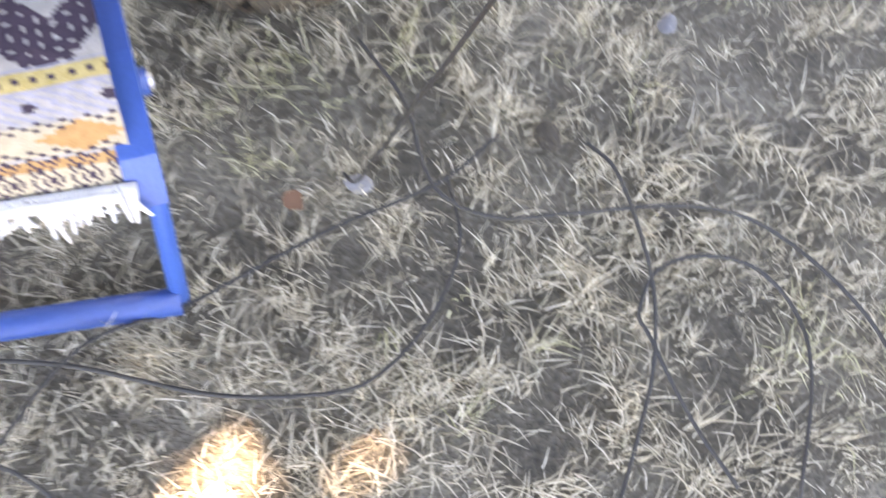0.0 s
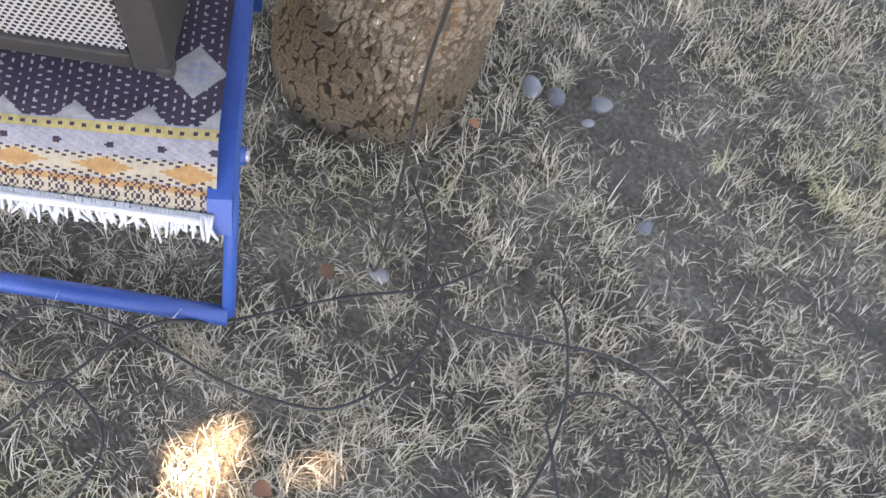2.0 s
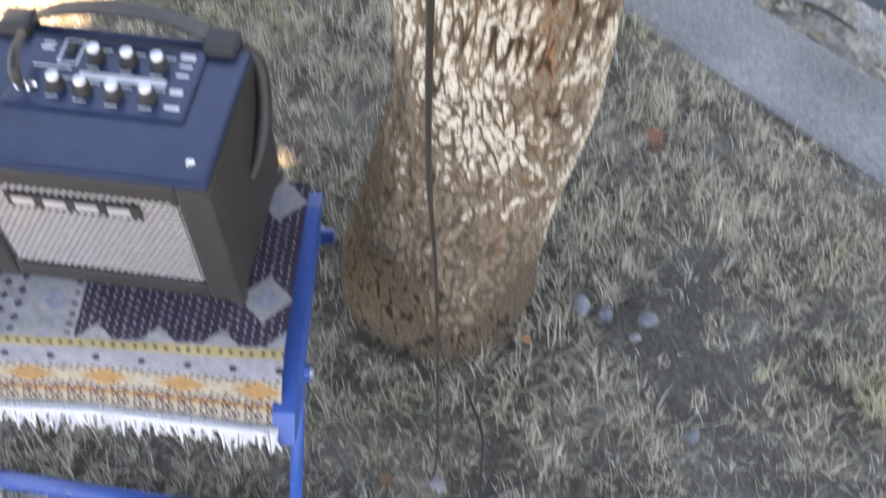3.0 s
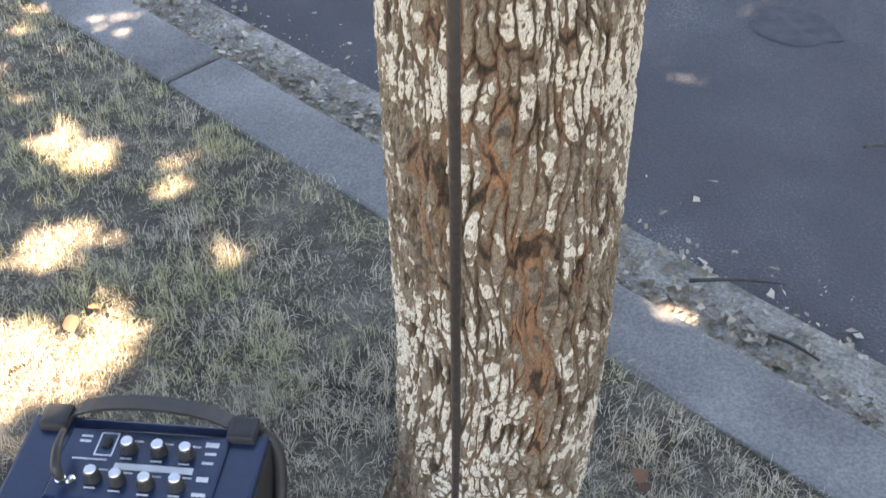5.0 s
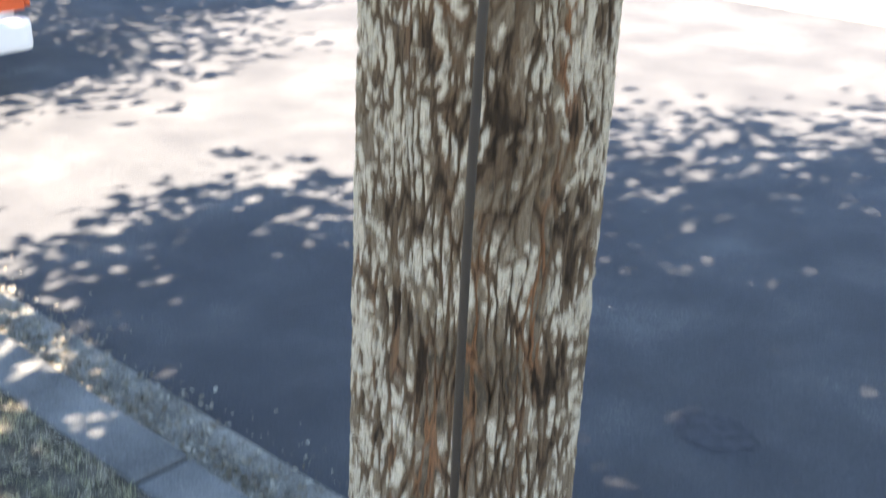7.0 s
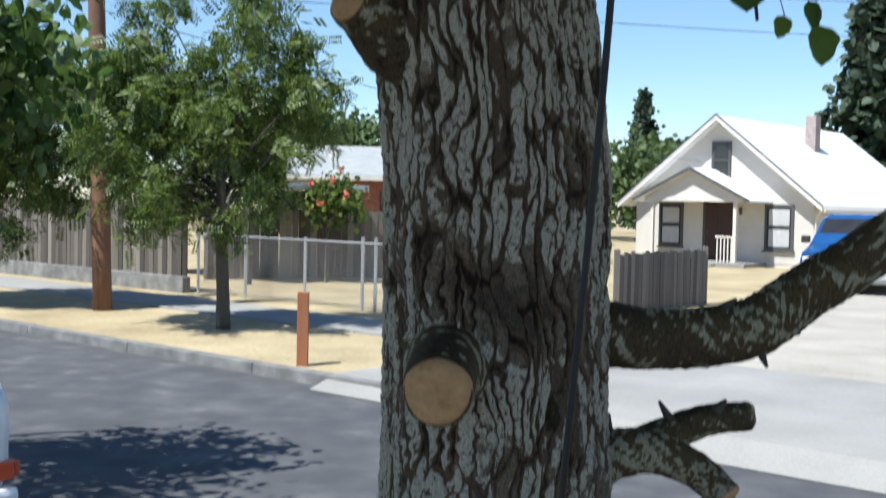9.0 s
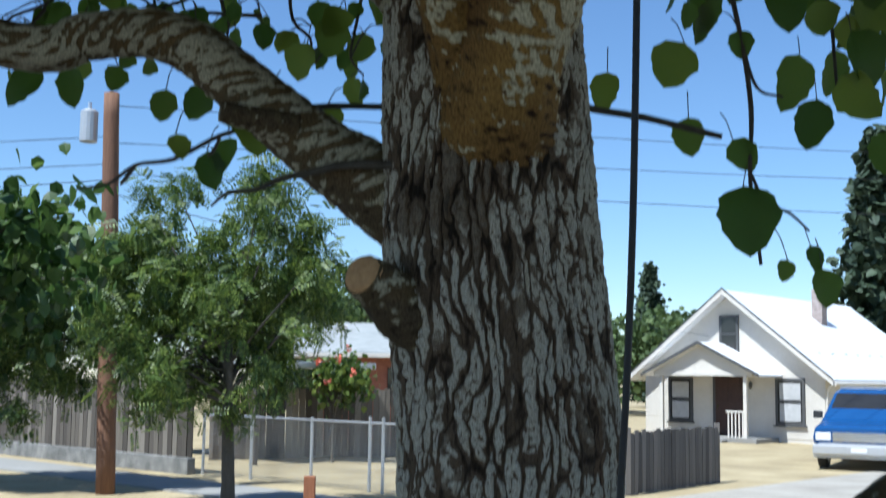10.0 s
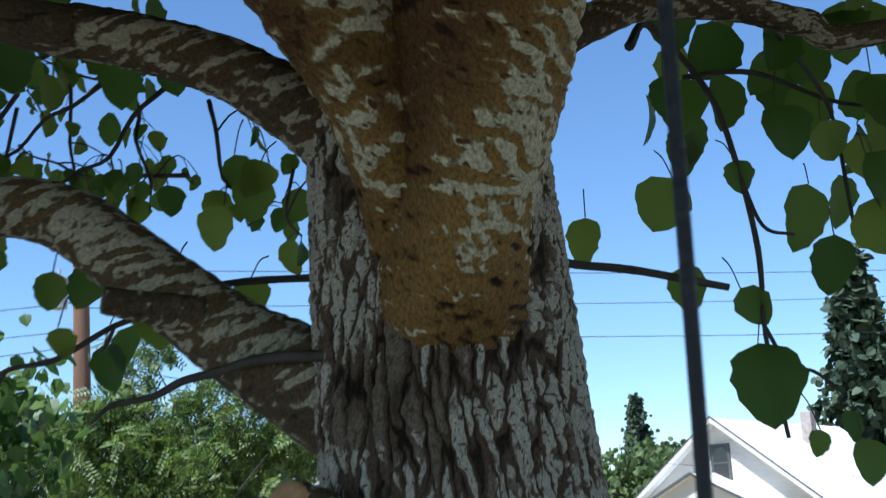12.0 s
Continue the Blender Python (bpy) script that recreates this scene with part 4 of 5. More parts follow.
cloth = thing("cloth", pose(-0.36, 0.44, 0), "patterned woven cloth with dark dotted field, yellow bands and white fringe", "cloth")
cv, cf, ci = cloth_mesh()
part("weave", (cv, cf), [C_dark, C_white, C_yellow, C_orange, C_cream, C_blue], cloth, index=ci, smooth=True)
g = np.random.default_rng(12)
strands = [tube([(x + 0.36, 0.302 - 0.44 - 0.012 * 1.3 * max(0, (x + 0.37) / 0.18) - 0.002, 0.1605, 0.0042) for x in np.arange(-0.557, -0.184, 0.02)], 6, 0.3, steps=3)]
for x in np.arange(-0.556, -0.186, 0.0026):
    edge = 0.012 * max(0, (x + 0.37) / 0.18)
    y, z = 0.302 - 1.3 * edge, 0.161
    k = g.normal(0.001, 0.0035)
    strands.append(tube([(x + 0.36, y - 0.44 + 0.004, z + 0.004, 0.0018), (x + 0.36 + k, y - 0.44 - 0.008, z - 0.004, 0.002),
                         (x + 0.36 + 2 * k, y - 0.44 - 0.0115 + g.normal(0, 0.004), z - 0.008 - g.random() * 0.006, 0.0010)], 5, steps=2))
part("fringe", join(*strands), M_fringe, cloth, "knotted white cotton fringe", smooth=True)["kind"] = "stuff"

# ---- guitar amplifier ----
amp = thing("guitar_amplifier", pose(-0.353, 0.4955, 0.208, 0, 0, -5.3), "small black practice amplifier with a silver grille on the cloth", "amplifier")
side = [(-0.068, 0.004), (-0.072, 0.184), (-0.066, 0.1905), (0.076, 0.1905), (0.083, 0.184), (0.085, 0.02), (0.083, 0.004)]
part("cabinet", prism(side, "x", -0.129, 0.129), M_black, amp)
lean = pose(0, -0.080, 0.0, 3.0, 0, 0)
for q in (box(-0.131, -0.003, 0.003, -0.098, 0.022, 0.188, 0.004), box(0.098, -0.003, 0.003, 0.131, 0.022, 0.188, 0.004), box(-0.0985, -0.002, 0.003, 0.0985, 0.022, 0.027, 0.004), box(-0.0985, -0.002, 0.164, 0.0985, 0.022, 0.188, 0.004)):
    part("front_frame", q, M_black, amp, at=lean)
part("top_plate", box(-0.127, -0.0905, 0.186, 0.127, 0.082, 0.1955, 0.004), M_panel, amp, "glossy blue-black top")
for x in (-0.126, 0.126):
    for y in (-0.078, 0.078):
        part("corner_guard", box(x - 0.008, y - 0.008, 0.0, x + 0.008, y + 0.008, 0.016, 0.005), M_black, amp)
panel = part("control_panel", box(-0.080, -0.026, 0.1945, 0.090, 0.066, 0.1985, 0.003), M_panel, amp)
for x, y in ((-0.036, 0.001), (-0.010, -0.001), (0.020, -0.003), (0.051, -0.002), (-0.011, 0.040), (0.021, 0.039), (0.050, 0.038)):
    kn = part("knob", tube([(x, y, 0.198, 0.0088), (x, y, 0.201, 0.0088), (x, y, 0.211, 0.0074), (x, y, 0.2125, 0.0062)], 16, steps=1), M_black, panel, smooth=False)
    part("knob_cap", tube([(x, y, 0.2124, 0.0062), (x, y, 0.2136, 0.0056)], 16, steps=1), M_steel, kn, "silver cap")
    part("print", box(x - 0.012, y + 0.0105, 0.1984, x + 0.012, y + 0.0122, 0.1988), M_white, panel)
    part("print", box(x - 0.006, y - 0.0125, 0.1984, x + 0.006, y - 0.011, 0.1988), M_white, panel)
for x0, y0, x1, y1 in ((-0.02, 0.014, 0.062, 0.022), (0.068, 0.028, 0.080, 0.031), (0.068, 0.040, 0.080, 0.043), (0.066, 0.050, 0.080, 0.056), (0.068, -0.012, 0.082, -0.008), (0.068, 0.006, 0.080, 0.012),
                       (-0.066, 0.046, -0.054, 0.049), (-0.066, 0.053, -0.054, 0.055), (-0.066, 0.024, -0.030, 0.0256)):
    part("print", box(x0, y0, 0.1984, x1, y1, 0.1989), M_white, panel)
# a framed switch beside the knobs
for x0, y0, x1, y1 in ((-0.046, 0.030, -0.0445, 0.060), (-0.028, 0.030, -0.0265, 0.060), (-0.0445, 0.030, -0.028, 0.0315), (-0.0445, 0.0585, -0.028, 0.060)):
    part("print", box(x0, y0, 0.1984, x1, y1, 0.1989), M_steel, panel)
part("switch", box(-0.041, 0.040, 0.198, -0.032, 0.052, 0.203, 0.0015), M_black, panel)
for x in (-0.066, -0.056):
    part("jack", tube([(x, -0.006, 0.198, 0.0055), (x, -0.006, 0.204, 0.0055), (x, -0.006, 0.206, 0.003)], 12, steps=1), M_chrome, panel, "chrome socket")
for x in (-0.108, 0.108):
    for y in (-0.068, 0.068):
        part("screw", tube([(x, y, 0.195, 0.0046), (x, y, 0.1968, 0.0042), (x, y, 0.1976, 0.002)], 12, steps=1), M_chrome, amp, "bright screw head")
        part("foot", tube([(x * 0.9, y * 0.95, -0.002, 0.009), (x * 0.9, y * 0.95, 0.008, 0.010)], 12, steps=1), M_black, amp)
strap = []
for a in np.linspace(0, math.pi, 15):
    strap.append((-0.098 * math.cos(a), 0.080 + 0.006 * math.sin(a), 0.180 + 0.042 * math.sin(a) ** 0.8))
sv = [q for p in strap for q in ((p[0], p[1] - 0.010, p[2]), (p[0], p[1] + 0.012, p[2] - 0.004), (p[0] * 1.02, p[1] + 0.012, p[2] - 0.008), (p[0] * 1.02, p[1] - 0.010, p[2] - 0.004))]
sf = [tuple(4 * i + a for a in (0, 1)) + tuple(4 * (i + 1) + a for a in (1, 0)) for i in range(14)]
sf += [(4 * i + a, 4 * i + (a + 1) % 4, 4 * (i + 1) + (a + 1) % 4, 4 * (i + 1) + a) for i in range(14) for a in (1, 2, 3)]
part("strap_handle", (sv, sf), M_black, amp, "black strap handle")
for x in (-0.1, 0.1):
    part("strap_bracket", box(x - 0.015, 0.060, 0.186, x + 0.015, 0.090, 0.206, 0.004), M_black, amp)
part("carrying_strap", tube([(0.118, 0.078, 0.196, 0.006), (0.132, 0.074, 0.178, 0.007), (0.136, 0.058, 0.14, 0.0075), (0.134, 0.030, 0.108, 0.007), (0.129, 0.004, 0.092, 0.005)], 10, steps=5), M_black, amp, "black strap hanging on the side", smooth=True)
part("plug", tube([(-0.066, -0.006, 0.205, 0.005), (-0.068, -0.004, 0.218, 0.0055), (-0.071, 0.012, 0.226, 0.0045), (-0.075, 0.04, 0.222, 0.0035)], 10, steps=4), M_black, amp, "black cable plug", smooth=True)


def grille_mesh(w, h, pitch, hole):
    """Perforated sheet: hexagon cells with six-sided holes."""
    v, f = [], []
    rows, cols = int(h / (pitch * 0.866)), int(w / pitch)
    for r in range(rows):
        for c in range(cols):
            x, z = -w / 2 + (c + 0.5 + 0.5 * (r % 2)) * pitch, (r + 0.5) * pitch * 0.866
            if x > w / 2 - pitch * 0.4:
                continue
            k = len(v)
            for rad in (pitch / 1.732, hole):
                v += [(x + rad * math.sin(a * math.pi / 3), 0.0, z + rad * math.cos(a * math.pi / 3)) for a in range(6)]
            f += [(k + a, k + (a + 1) % 6, k + 6 + (a + 1) % 6, k + 6 + a) for a in range(6)]
    return v, f


tilt = pose(0, -0.0745, 0.026, 3.0, 0, 0)
part("speaker_cloth", box(-0.099, -0.001, 0, 0.099, 0.004, 0.140), M_void, amp, at=tilt)
part("grille", grille_mesh(0.196, 0.138, 0.0068, 0.0024), M_grille, amp, "silver perforated metal", at=tilt @ pose(0, -0.004, 0))
badge = part("badge", box(-0.068, -0.0085, 0.106, 0.058, -0.0045, 0.126, 0.001), M_black, amp, "dark badge with pale plain bars", at=tilt)
for x in (-0.062, -0.032, -0.002, 0.028):
    part("badge_bar", box(x, -0.0098, 0.111, x + 0.021, -0.0084, 0.1215, 0.0008), M_grille, badge)
for x in (-0.093, 0.093):
    for z in (0.005, 0.133):
        part("screw", tube([(x, -0.004, z, 0.0036), (x, -0.0075, z, 0.003)], 10, steps=1), M_chrome, amp, "bright screw head", at=tilt)

# ---- small things on the lawn ----
def pebble(x, y, r, label, squash=0.6, tint=M_pebble):
    bm = bmesh.new()
    bmesh.ops.create_icosphere(bm, subdivisions=2, radius=1)
    for v in bm.verts:
        v.co *= 1 + 0.25 * noise.noise(v.co * 1.3 + Vector((x * 40, y * 40, 0)))
    geo = [(v.co.x * r, v.co.y * r * 0.75, v.co.z * r * squash) for v in bm.verts], [tuple(q.index for q in f.verts) for f in bm.faces]
    bm.free()
    return solo("pebble", geo, tint, label, "pebble", "pebbles by the trunk", smooth=True, m=pose(x, y, 0.002 + r * squash * 0.1, 0, 0, x * 900))


pebble(0.152, 0.541, 0.012, "small white pebble in the grass", 0.9)
pebble(0.124, 0.552, 0.015, "small pale grey pebble in the grass")
pebble(0.204, 0.535, 0.013, "small blue-grey pebble in the grass")
pebble(0.188, 0.510, 0.007, "tiny pale pebble in the grass")
pebble(-0.034, 0.312, 0.011, "small blue-grey pebble in the grass")
pebble(0.246, 0.385, 0.010, "small pale grey pebble in the grass")
for x, y, s, a in ((-0.092, 0.309, 0.018, 30), (0.057, 0.479, 0.016, 160), (-0.309, 0.361, 0.040, 75), (-0.671, 1.134, 0.035, 20), (-0.63, 1.15, 0.025, 200), (0.211, 0.803, 0.030, 110), (0.235, 0.79, 0.025, 280), (-0.14, 0.085, 0.020, 60)):
    v = [(p[0] * s, p[2] * s, p[1] * s * 0.8) for p in LEAF_FINE[0]]
    solo("fallen_leaf", (v, LEAF_FINE[1]), M_brown, "dry brown fallen leaf in the grass", "leaf", "fallen leaves", smooth=True, m=pose(x, y, 0.03, 24, -18, a))
for x, y, r in ((0.118, 0.315, 0.014), (0.19, 0.232, 0.010), (0.19, 0.557, 0.014)):
    ob = pebble(x, y, r, "clod of dark soil in the grass", 0.5, M_soil)
    ob.name = "soil_clod"
    tagged(ob, category="soil", group="soil clods")

# ---- grass ----
def grass():
    """Tufts of bent blades that lean together, with thin thatch between them."""
    g = np.random.default_rng(3)
    n = 74000
    x, y = g.uniform(-1.7, 1.3, n), g.uniform(-0.25, 2.9, n)
    q = x * N_DIR[0] + y * N_DIR[1]
    near = np.hypot(x, y - 0.35)
    thick = 0.64 + 0.40 * waves(x, y, 38, 75) + 0.20 * waves(x, y, 31, 16)
    keep = (q < KERB_IN + 0.005) & (q > -0.9) & (g.random(n) < np.where(near < 0.75, 1.0, np.where(near < 1.5, 0.8, 0.62))) & (g.random(n) < np.clip(thick, 0.15, 1)) & (np.hypot(x + 0.05, y - 0.585) > 0.118)
    worn = np.minimum(np.hypot(x - 0.21, y - 0.50) / 0.07, np.hypot(x - 0.27, y - 0.47) / 0.06)
    keep &= (worn > 1) | (g.random(n) < 0.2)
    x, y = x[keep], y[keep]
    k = 9
    head, lean = g.uniform(0, 2 * np.pi, len(x)), g.uniform(0.1, 1.0, len(x))
    tall = g.uniform(0.75, 1.35, len(x)) * (1 + 0.20 * waves(x, y, 33, 22))
    green = waves(x, y, 35, 9) * 0.55 + waves(x, y, 36, 30) * 0.4 + g.normal(0, 0.35, len(x)) > 0.95 - 0.95 * np.clip((y - 0.75) / 0.5, 0, 1)
    x, y, head, lean, tall, green = (np.repeat(v, k) for v in (x, y, head, lean, tall, green))
    n = len(x)
    x, y = x + g.normal(0, 0.0055, n), y + g.normal(0, 0.0055, n)
    q = x * N_DIR[0] + y * N_DIR[1]
    size = g.uniform(0.014, 0.040, n) * tall
    size = np.where(q > KERB_IN - 0.02, size * 0.6, size)
    a = head + g.normal(0, 0.85, n)
    tip = np.clip(lean + g.normal(0, 0.38, n), -0.3, 1.5)
    curl = g.uniform(0.2, 1.1, n)
    wide = g.uniform(0.00034, 0.00080, n)
    ground = -0.006 - 0.012 * np.clip((q + 1.5) / 2.4, 0, 1)
    ux, uy = np.cos(a), np.sin(a)
    V = np.empty((n, 5, 3))
    out = np.sin(tip) * size * 0.55
    mx, my, mz = x + ux * out, y + uy * out, ground + np.cos(tip) * size * 0.55
    end = np.minimum(tip + curl, 2.0)
    tx, ty, tz = mx + ux * np.sin(end) * size * 0.5, my + uy * np.sin(end) * size * 0.5, np.maximum(mz + np.cos(end) * size * 0.5, ground + 0.002)
    for i, (bx, by, bz, w) in enumerate(((x, y, ground, -1), (x, y, ground, 1), (mx, my, mz, -0.9), (mx, my, mz, 0.9), (tx, ty, tz, 0))):
        V[:, i] = np.stack([bx - uy * wide * w, by + ux * wide * w, bz], 1)
    tri = np.array([(0, 1, 3), (0, 3, 2), (2, 3, 4)])
    for sel, m, lab in ((~green, M_blade, "dry straw-coloured lawn grass"), (green, M_blade_green, "faded green blades in the dry lawn")):
        W = V[sel]
        solo("grass", (W.reshape(-1, 3), (tri[None] + (np.arange(len(W)) * 5)[:, None, None]).reshape(-1, 3)), m, lab, "grass", kind="stuff")


grass()


def gutter_litter():
    g = np.random.default_rng(9)
    n = 26000
    s, q = g.uniform(-5.5, 1.6, n), KERB_OUT + np.abs(g.normal(0, 0.12, n))
    p = s[:, None] * A_DIR + q[:, None] * N_DIR
    at = np.stack([p[:, 0], p[:, 1], np.full(n, -0.144) + g.random(n) * 0.012], 1)
    solo("leaf_litter", scatter(([(-0.3, -0.5, 0), (0.3, -0.4, 0.05), (0.25, 0.5, 0), (-0.25, 0.4, 0.12)], [(0, 1, 2, 3)]), at, rotations(n, g, 0.35), 0.004 + 0.022 * g.random(n) ** 3), M_litter,
         "dry leaf and grass litter along the gutter", "litter", kind="stuff")


gutter_litter()


# ---- across the street ----
M_fence = mat("grey_fence_wood", [(0.25, (0.06, 0.05, 0.04)), (0.55, (0.125, 0.107, 0.086)), (0.8, (0.21, 0.185, 0.15))], 3, 0.9, 0.5, fine=12, stretch=(6, 6, 0.6), objrand=True)
M_fence_dark = mat("dark_fence_wood", [(0.25, (0.07, 0.062, 0.055)), (0.8, (0.17, 0.15, 0.13))], 3, 0.9, 0.5, fine=12, stretch=(6, 6, 0.6), objrand=True)
M_post = mat("red_brown_post", [(0.3, (0.22, 0.075, 0.03)), (0.7, (0.36, 0.14, 0.06))], 3, 0.8, 0.4, stretch=(4, 4, 0.4))
M_pole = mat("creosoted_pole", [(0.3, (0.10, 0.05, 0.03)), (0.7, (0.24, 0.12, 0.065))], 2, 0.85, 0.5, stretch=(8, 8, 0.3))
M_siding = mat("white_siding", [(0.3, (0.54, 0.50, 0.44)), (0.7, (0.64, 0.60, 0.535))], 2, 0.6, 0.2)
M_roof_white = mat("white_metal_roof", grey(0.66, 0.76), 1.5, 0.45, 0.1)
M_roof_grey = mat("grey_shingle", [(0.3, (0.22, 0.23, 0.22)), (0.7, (0.36, 0.37, 0.36))], 2, 0.9, 0.5, fine=30)
M_trim = mat("dark_brown_trim", grey(0.05, 0.085), 8, 0.6, 0.2)
M_door = mat("brown_door", [(0.3, (0.035, 0.015, 0.010)), (0.7, (0.06, 0.026, 0.017))], 6, 0.5, 0.2)
M_curtain = mat("white_curtain", grey(0.36, 0.5), 6, 0.9, 0.2)
M_glass = mat("window_glass", grey(0.02, 0.03), 3, 0.06, 0.0)
M_brick = mat("chimney_brick", [(0.3, (0.22, 0.17, 0.15)), (0.7, (0.42, 0.36, 0.33))], 8, 0.9, 0.4)
M_redbrick = mat("red_brick", [(0.3, (0.20, 0.07, 0.045)), (0.7, (0.34, 0.14, 0.09))], 6, 0.9, 0.3)
M_van = mat("metallic_blue", [(0.3, (0.008, 0.05, 0.16)), (0.7, (0.014, 0.07, 0.21))], 2, 0.25, 0.0)
M_silver = mat("silver_paint", grey(0.42, 0.52), 2, 0.35, 0.0, metal=0.4)
M_tyre = mat("tyre_rubber", grey(0.02, 0.035), 20, 0.85, 0.2)
M_carwhite = mat("white_car_paint", grey(0.72, 0.78), 2, 0.2, 0.0)
M_tail = mat("orange_red_lens", [(0.3, (0.5, 0.06, 0.015)), (0.7, (0.6, 0.10, 0.025))], 9, 0.25, 0.0)
M_galv = mat("galvanised_steel", grey(0.35, 0.48), 12, 0.45, 0.1, metal=0.6)
M_rose = mat("rose_petals", [(0.3, (0.5, 0.08, 0.05)), (0.7, (0.7, 0.2, 0.12))], 9, 0.6, 0.0)

solo("verge", join(strip(-80, 80, FAR_KERB, 33, -0.012, 0.0, 4, 2), strip(-200, 200, 33, 220, 0, 0, 20, 20)), M_dry, "sun-bleached dry grass verge and yards", "ground", kind="structure", m=STREET)
kerb(FAR_KERB - 0.16, FAR_KERB, -36, -8.6, "kerb_far", "weathered concrete kerb on the far side")
kerb(FAR_KERB - 0.16, FAR_KERB, -1.4, 20, "kerb_far", "weathered concrete kerb on the far side")
solo("driveway", join(strip(-8.4, -1.4, FAR_KERB - 0.4, FAR_KERB, -0.125, 0.006, 1, 0.2), strip(-8.4, -1.4, FAR_KERB, 11.6, 0.006, 0.012, 1, 1)), M_walk, "pale concrete driveway apron", "driveway", kind="structure", m=STREET)
solo("gravel_yard", join(strip(-9.5, -3.0, 13.4, 32, 0.008, 0.008, 1, 1), strip(-9.0, -2.0, 11.6, 13.4, 0.008, 0.008, 1, 1)), M_gravel, "bleached gravel and dry grass yard", "yard", kind="structure", m=STREET)
pv = thing("pavement", STREET, "pale concrete pavement slabs", "pavement", kind="structure")
for i in range(16):
    part("slab", box(-32 + 1.5 * i + 0.008, 10.6, -0.05, -30.5 + 1.5 * i - 0.008, 12.0, 0.018, 0.006), M_walk, pv)


def stain(s, n, r, name, label, m):
    v = [street(s, n, -0.1482 + 0.02 * (n - 1.022) / 6.928)]
    v += [street(s + r * (1 + 0.12 * math.sin(3 * a) + 0.08 * math.sin(7 * a)) * math.cos(a), n + 0.8 * r * math.sin(a), -0.1482 + 0.02 * (n - 1.022) / 6.928) for a in np.linspace(0, 2 * math.pi, 40, endpoint=False)]
    solo(name, (v, [(0, 1 + k, 1 + (k + 1) % 40) for k in range(40)]), m, label, "stain", kind="structure")


stain(-1.05, 2.25, 0.115, "road_stain", "dark oily stain on the asphalt", M_patch)
for a, b in (((0.826, 1.82), (0.905, 1.815)), ((0.394, 1.394), (0.572, 1.384)), ((0.513, 1.25), (0.588, 1.186))):
    solo("stick", tube([(*a, -0.135, 0.004), ((a[0] + b[0]) / 2, (a[1] + b[1]) / 2 + 0.006, -0.134, 0.0035), (*b, -0.136, 0.002)], 6, 0.2, steps=4), M_twig, "thin dry stick on the asphalt", "stick", "sticks in the gutter", smooth=True)


def plank_fence(name, s0, n0, s1, n1, h, label, material, board=0.14, base=0.0):
    e = thing(name, Matrix.Identity(4), label, "fence")
    p, q = Vector(street(s0, n0, 0)), Vector(street(s1, n1, 0))
    d = (q - p).normalized()
    turn = math.degrees(math.atan2(d.y, d.x))
    count = int((q - p).length / board)
    me = [mesh_of("board", *box(-board / 2 + 0.004, -0.01, base, board / 2 - 0.004, 0.01, h + dz, 0.003), material) for dz in (-0.02, 0.0, 0.015)]
    g = random.Random(name + label)
    for i in range(count):
        ob = new("board", g.choice(me))
        ob.parent = e
        ob.matrix_basis = Matrix.Translation(p + d * board * (i + 0.5) + Vector((0, 0, g.uniform(-0.01, 0.01)))) @ pose(0, 0, 0, g.uniform(-0.6, 0.6), g.uniform(-0.5, 0.5), turn)
    back = Vector((-d.y, d.x, 0)) * 0.04
    for z in (base + 0.25, h - 0.2):
        part("rail", rod(p + back + Vector((0, 0, z)), q + back + Vector((0, 0, z)), 0.03, 6), material, e)
    k = max(2, int((q - p).length / 2.4) + 1)
    for i in range(k):
        c = p + (q - p) * i / (k - 1) + back
        part("post", box(c.x - 0.045, c.y - 0.045, 0, c.x + 0.045, c.y + 0.045, h + 0.06, 0.005), material, e)
    return e


plank_fence("wooden_fence", -30, 12.7, -17.8, 12.7, 1.72, "tall weathered grey board fence on a concrete base", M_fence, 0.15, 0.28)
solo("fence_base", box(-30, 12.62, -0.02, -17.7, 12.8, 0.30, 0.02), M_concrete, "low concrete wall under the board fence", "wall", kind="structure", m=STREET)
plank_fence("wooden_fence", -20.4, 15.2, -18.3, 20.4, 1.56, "grey board fence at the back of a yard", M_fence, 0.15)
plank_fence("wooden_fence", -10.15, 15.8, -10.35, 19.1, 1.02, "low dark board fence beside the driveway", M_fence_dark, 0.13)
plank_fence("wooden_fence", -24.5, 32.0, -21.3, 32.0, 1.5, "brown board fence beside the house", M_fence_dark, 0.14)

# chain-link fence
cl = thing("chain_link_fence", STREET, "low galvanised chain-link fence with steel posts", "fence")
for s, h in ((-17.6, 1.15), (-16.2, 1.15), (-14.6, 1.15), (-13.2, 1.2), (-12.9, 1.2), (-11.9, 1.15), (-11.6, 1.15)):
    part("post", rod((s, 12.9, 0), (s, 12.9, h), 0.028, 8), M_galv, cl)
part("top_rail", rod((-17.6, 12.9, 1.1), (-11.6, 12.9, 1.1), 0.02, 8), M_galv, cl)
wires = []
for k in range(95):
    s = -17.6 + k * 0.066
    for d in (1, -1):
        a, b = s, s + d * 1.05
        za, zb = 0.03, 1.08
        if b > -11.6 or b < -17.6:
            t = ((-11.6 if b > -11.6 else -17.6) - a) / (b - a)
            b, zb = a + t * (b - a), za + t * (zb - za)
        wires.append(tube([(a, 12.9, za, 0.003), (b, 12.9, zb, 0.003)], 3, steps=1, cap=False))
part("mesh_wire", join(*wires), M_galv, cl)["kind"] = "stuff"

bp = thing("marker_post", pose(-1.10, 12.05, -0.01), "short red-brown wooden post on the verge", "post")
part("shaft", box(-0.06, -0.06, 0, 0.06, 0.06, 0.80, 0.008), M_post, bp)

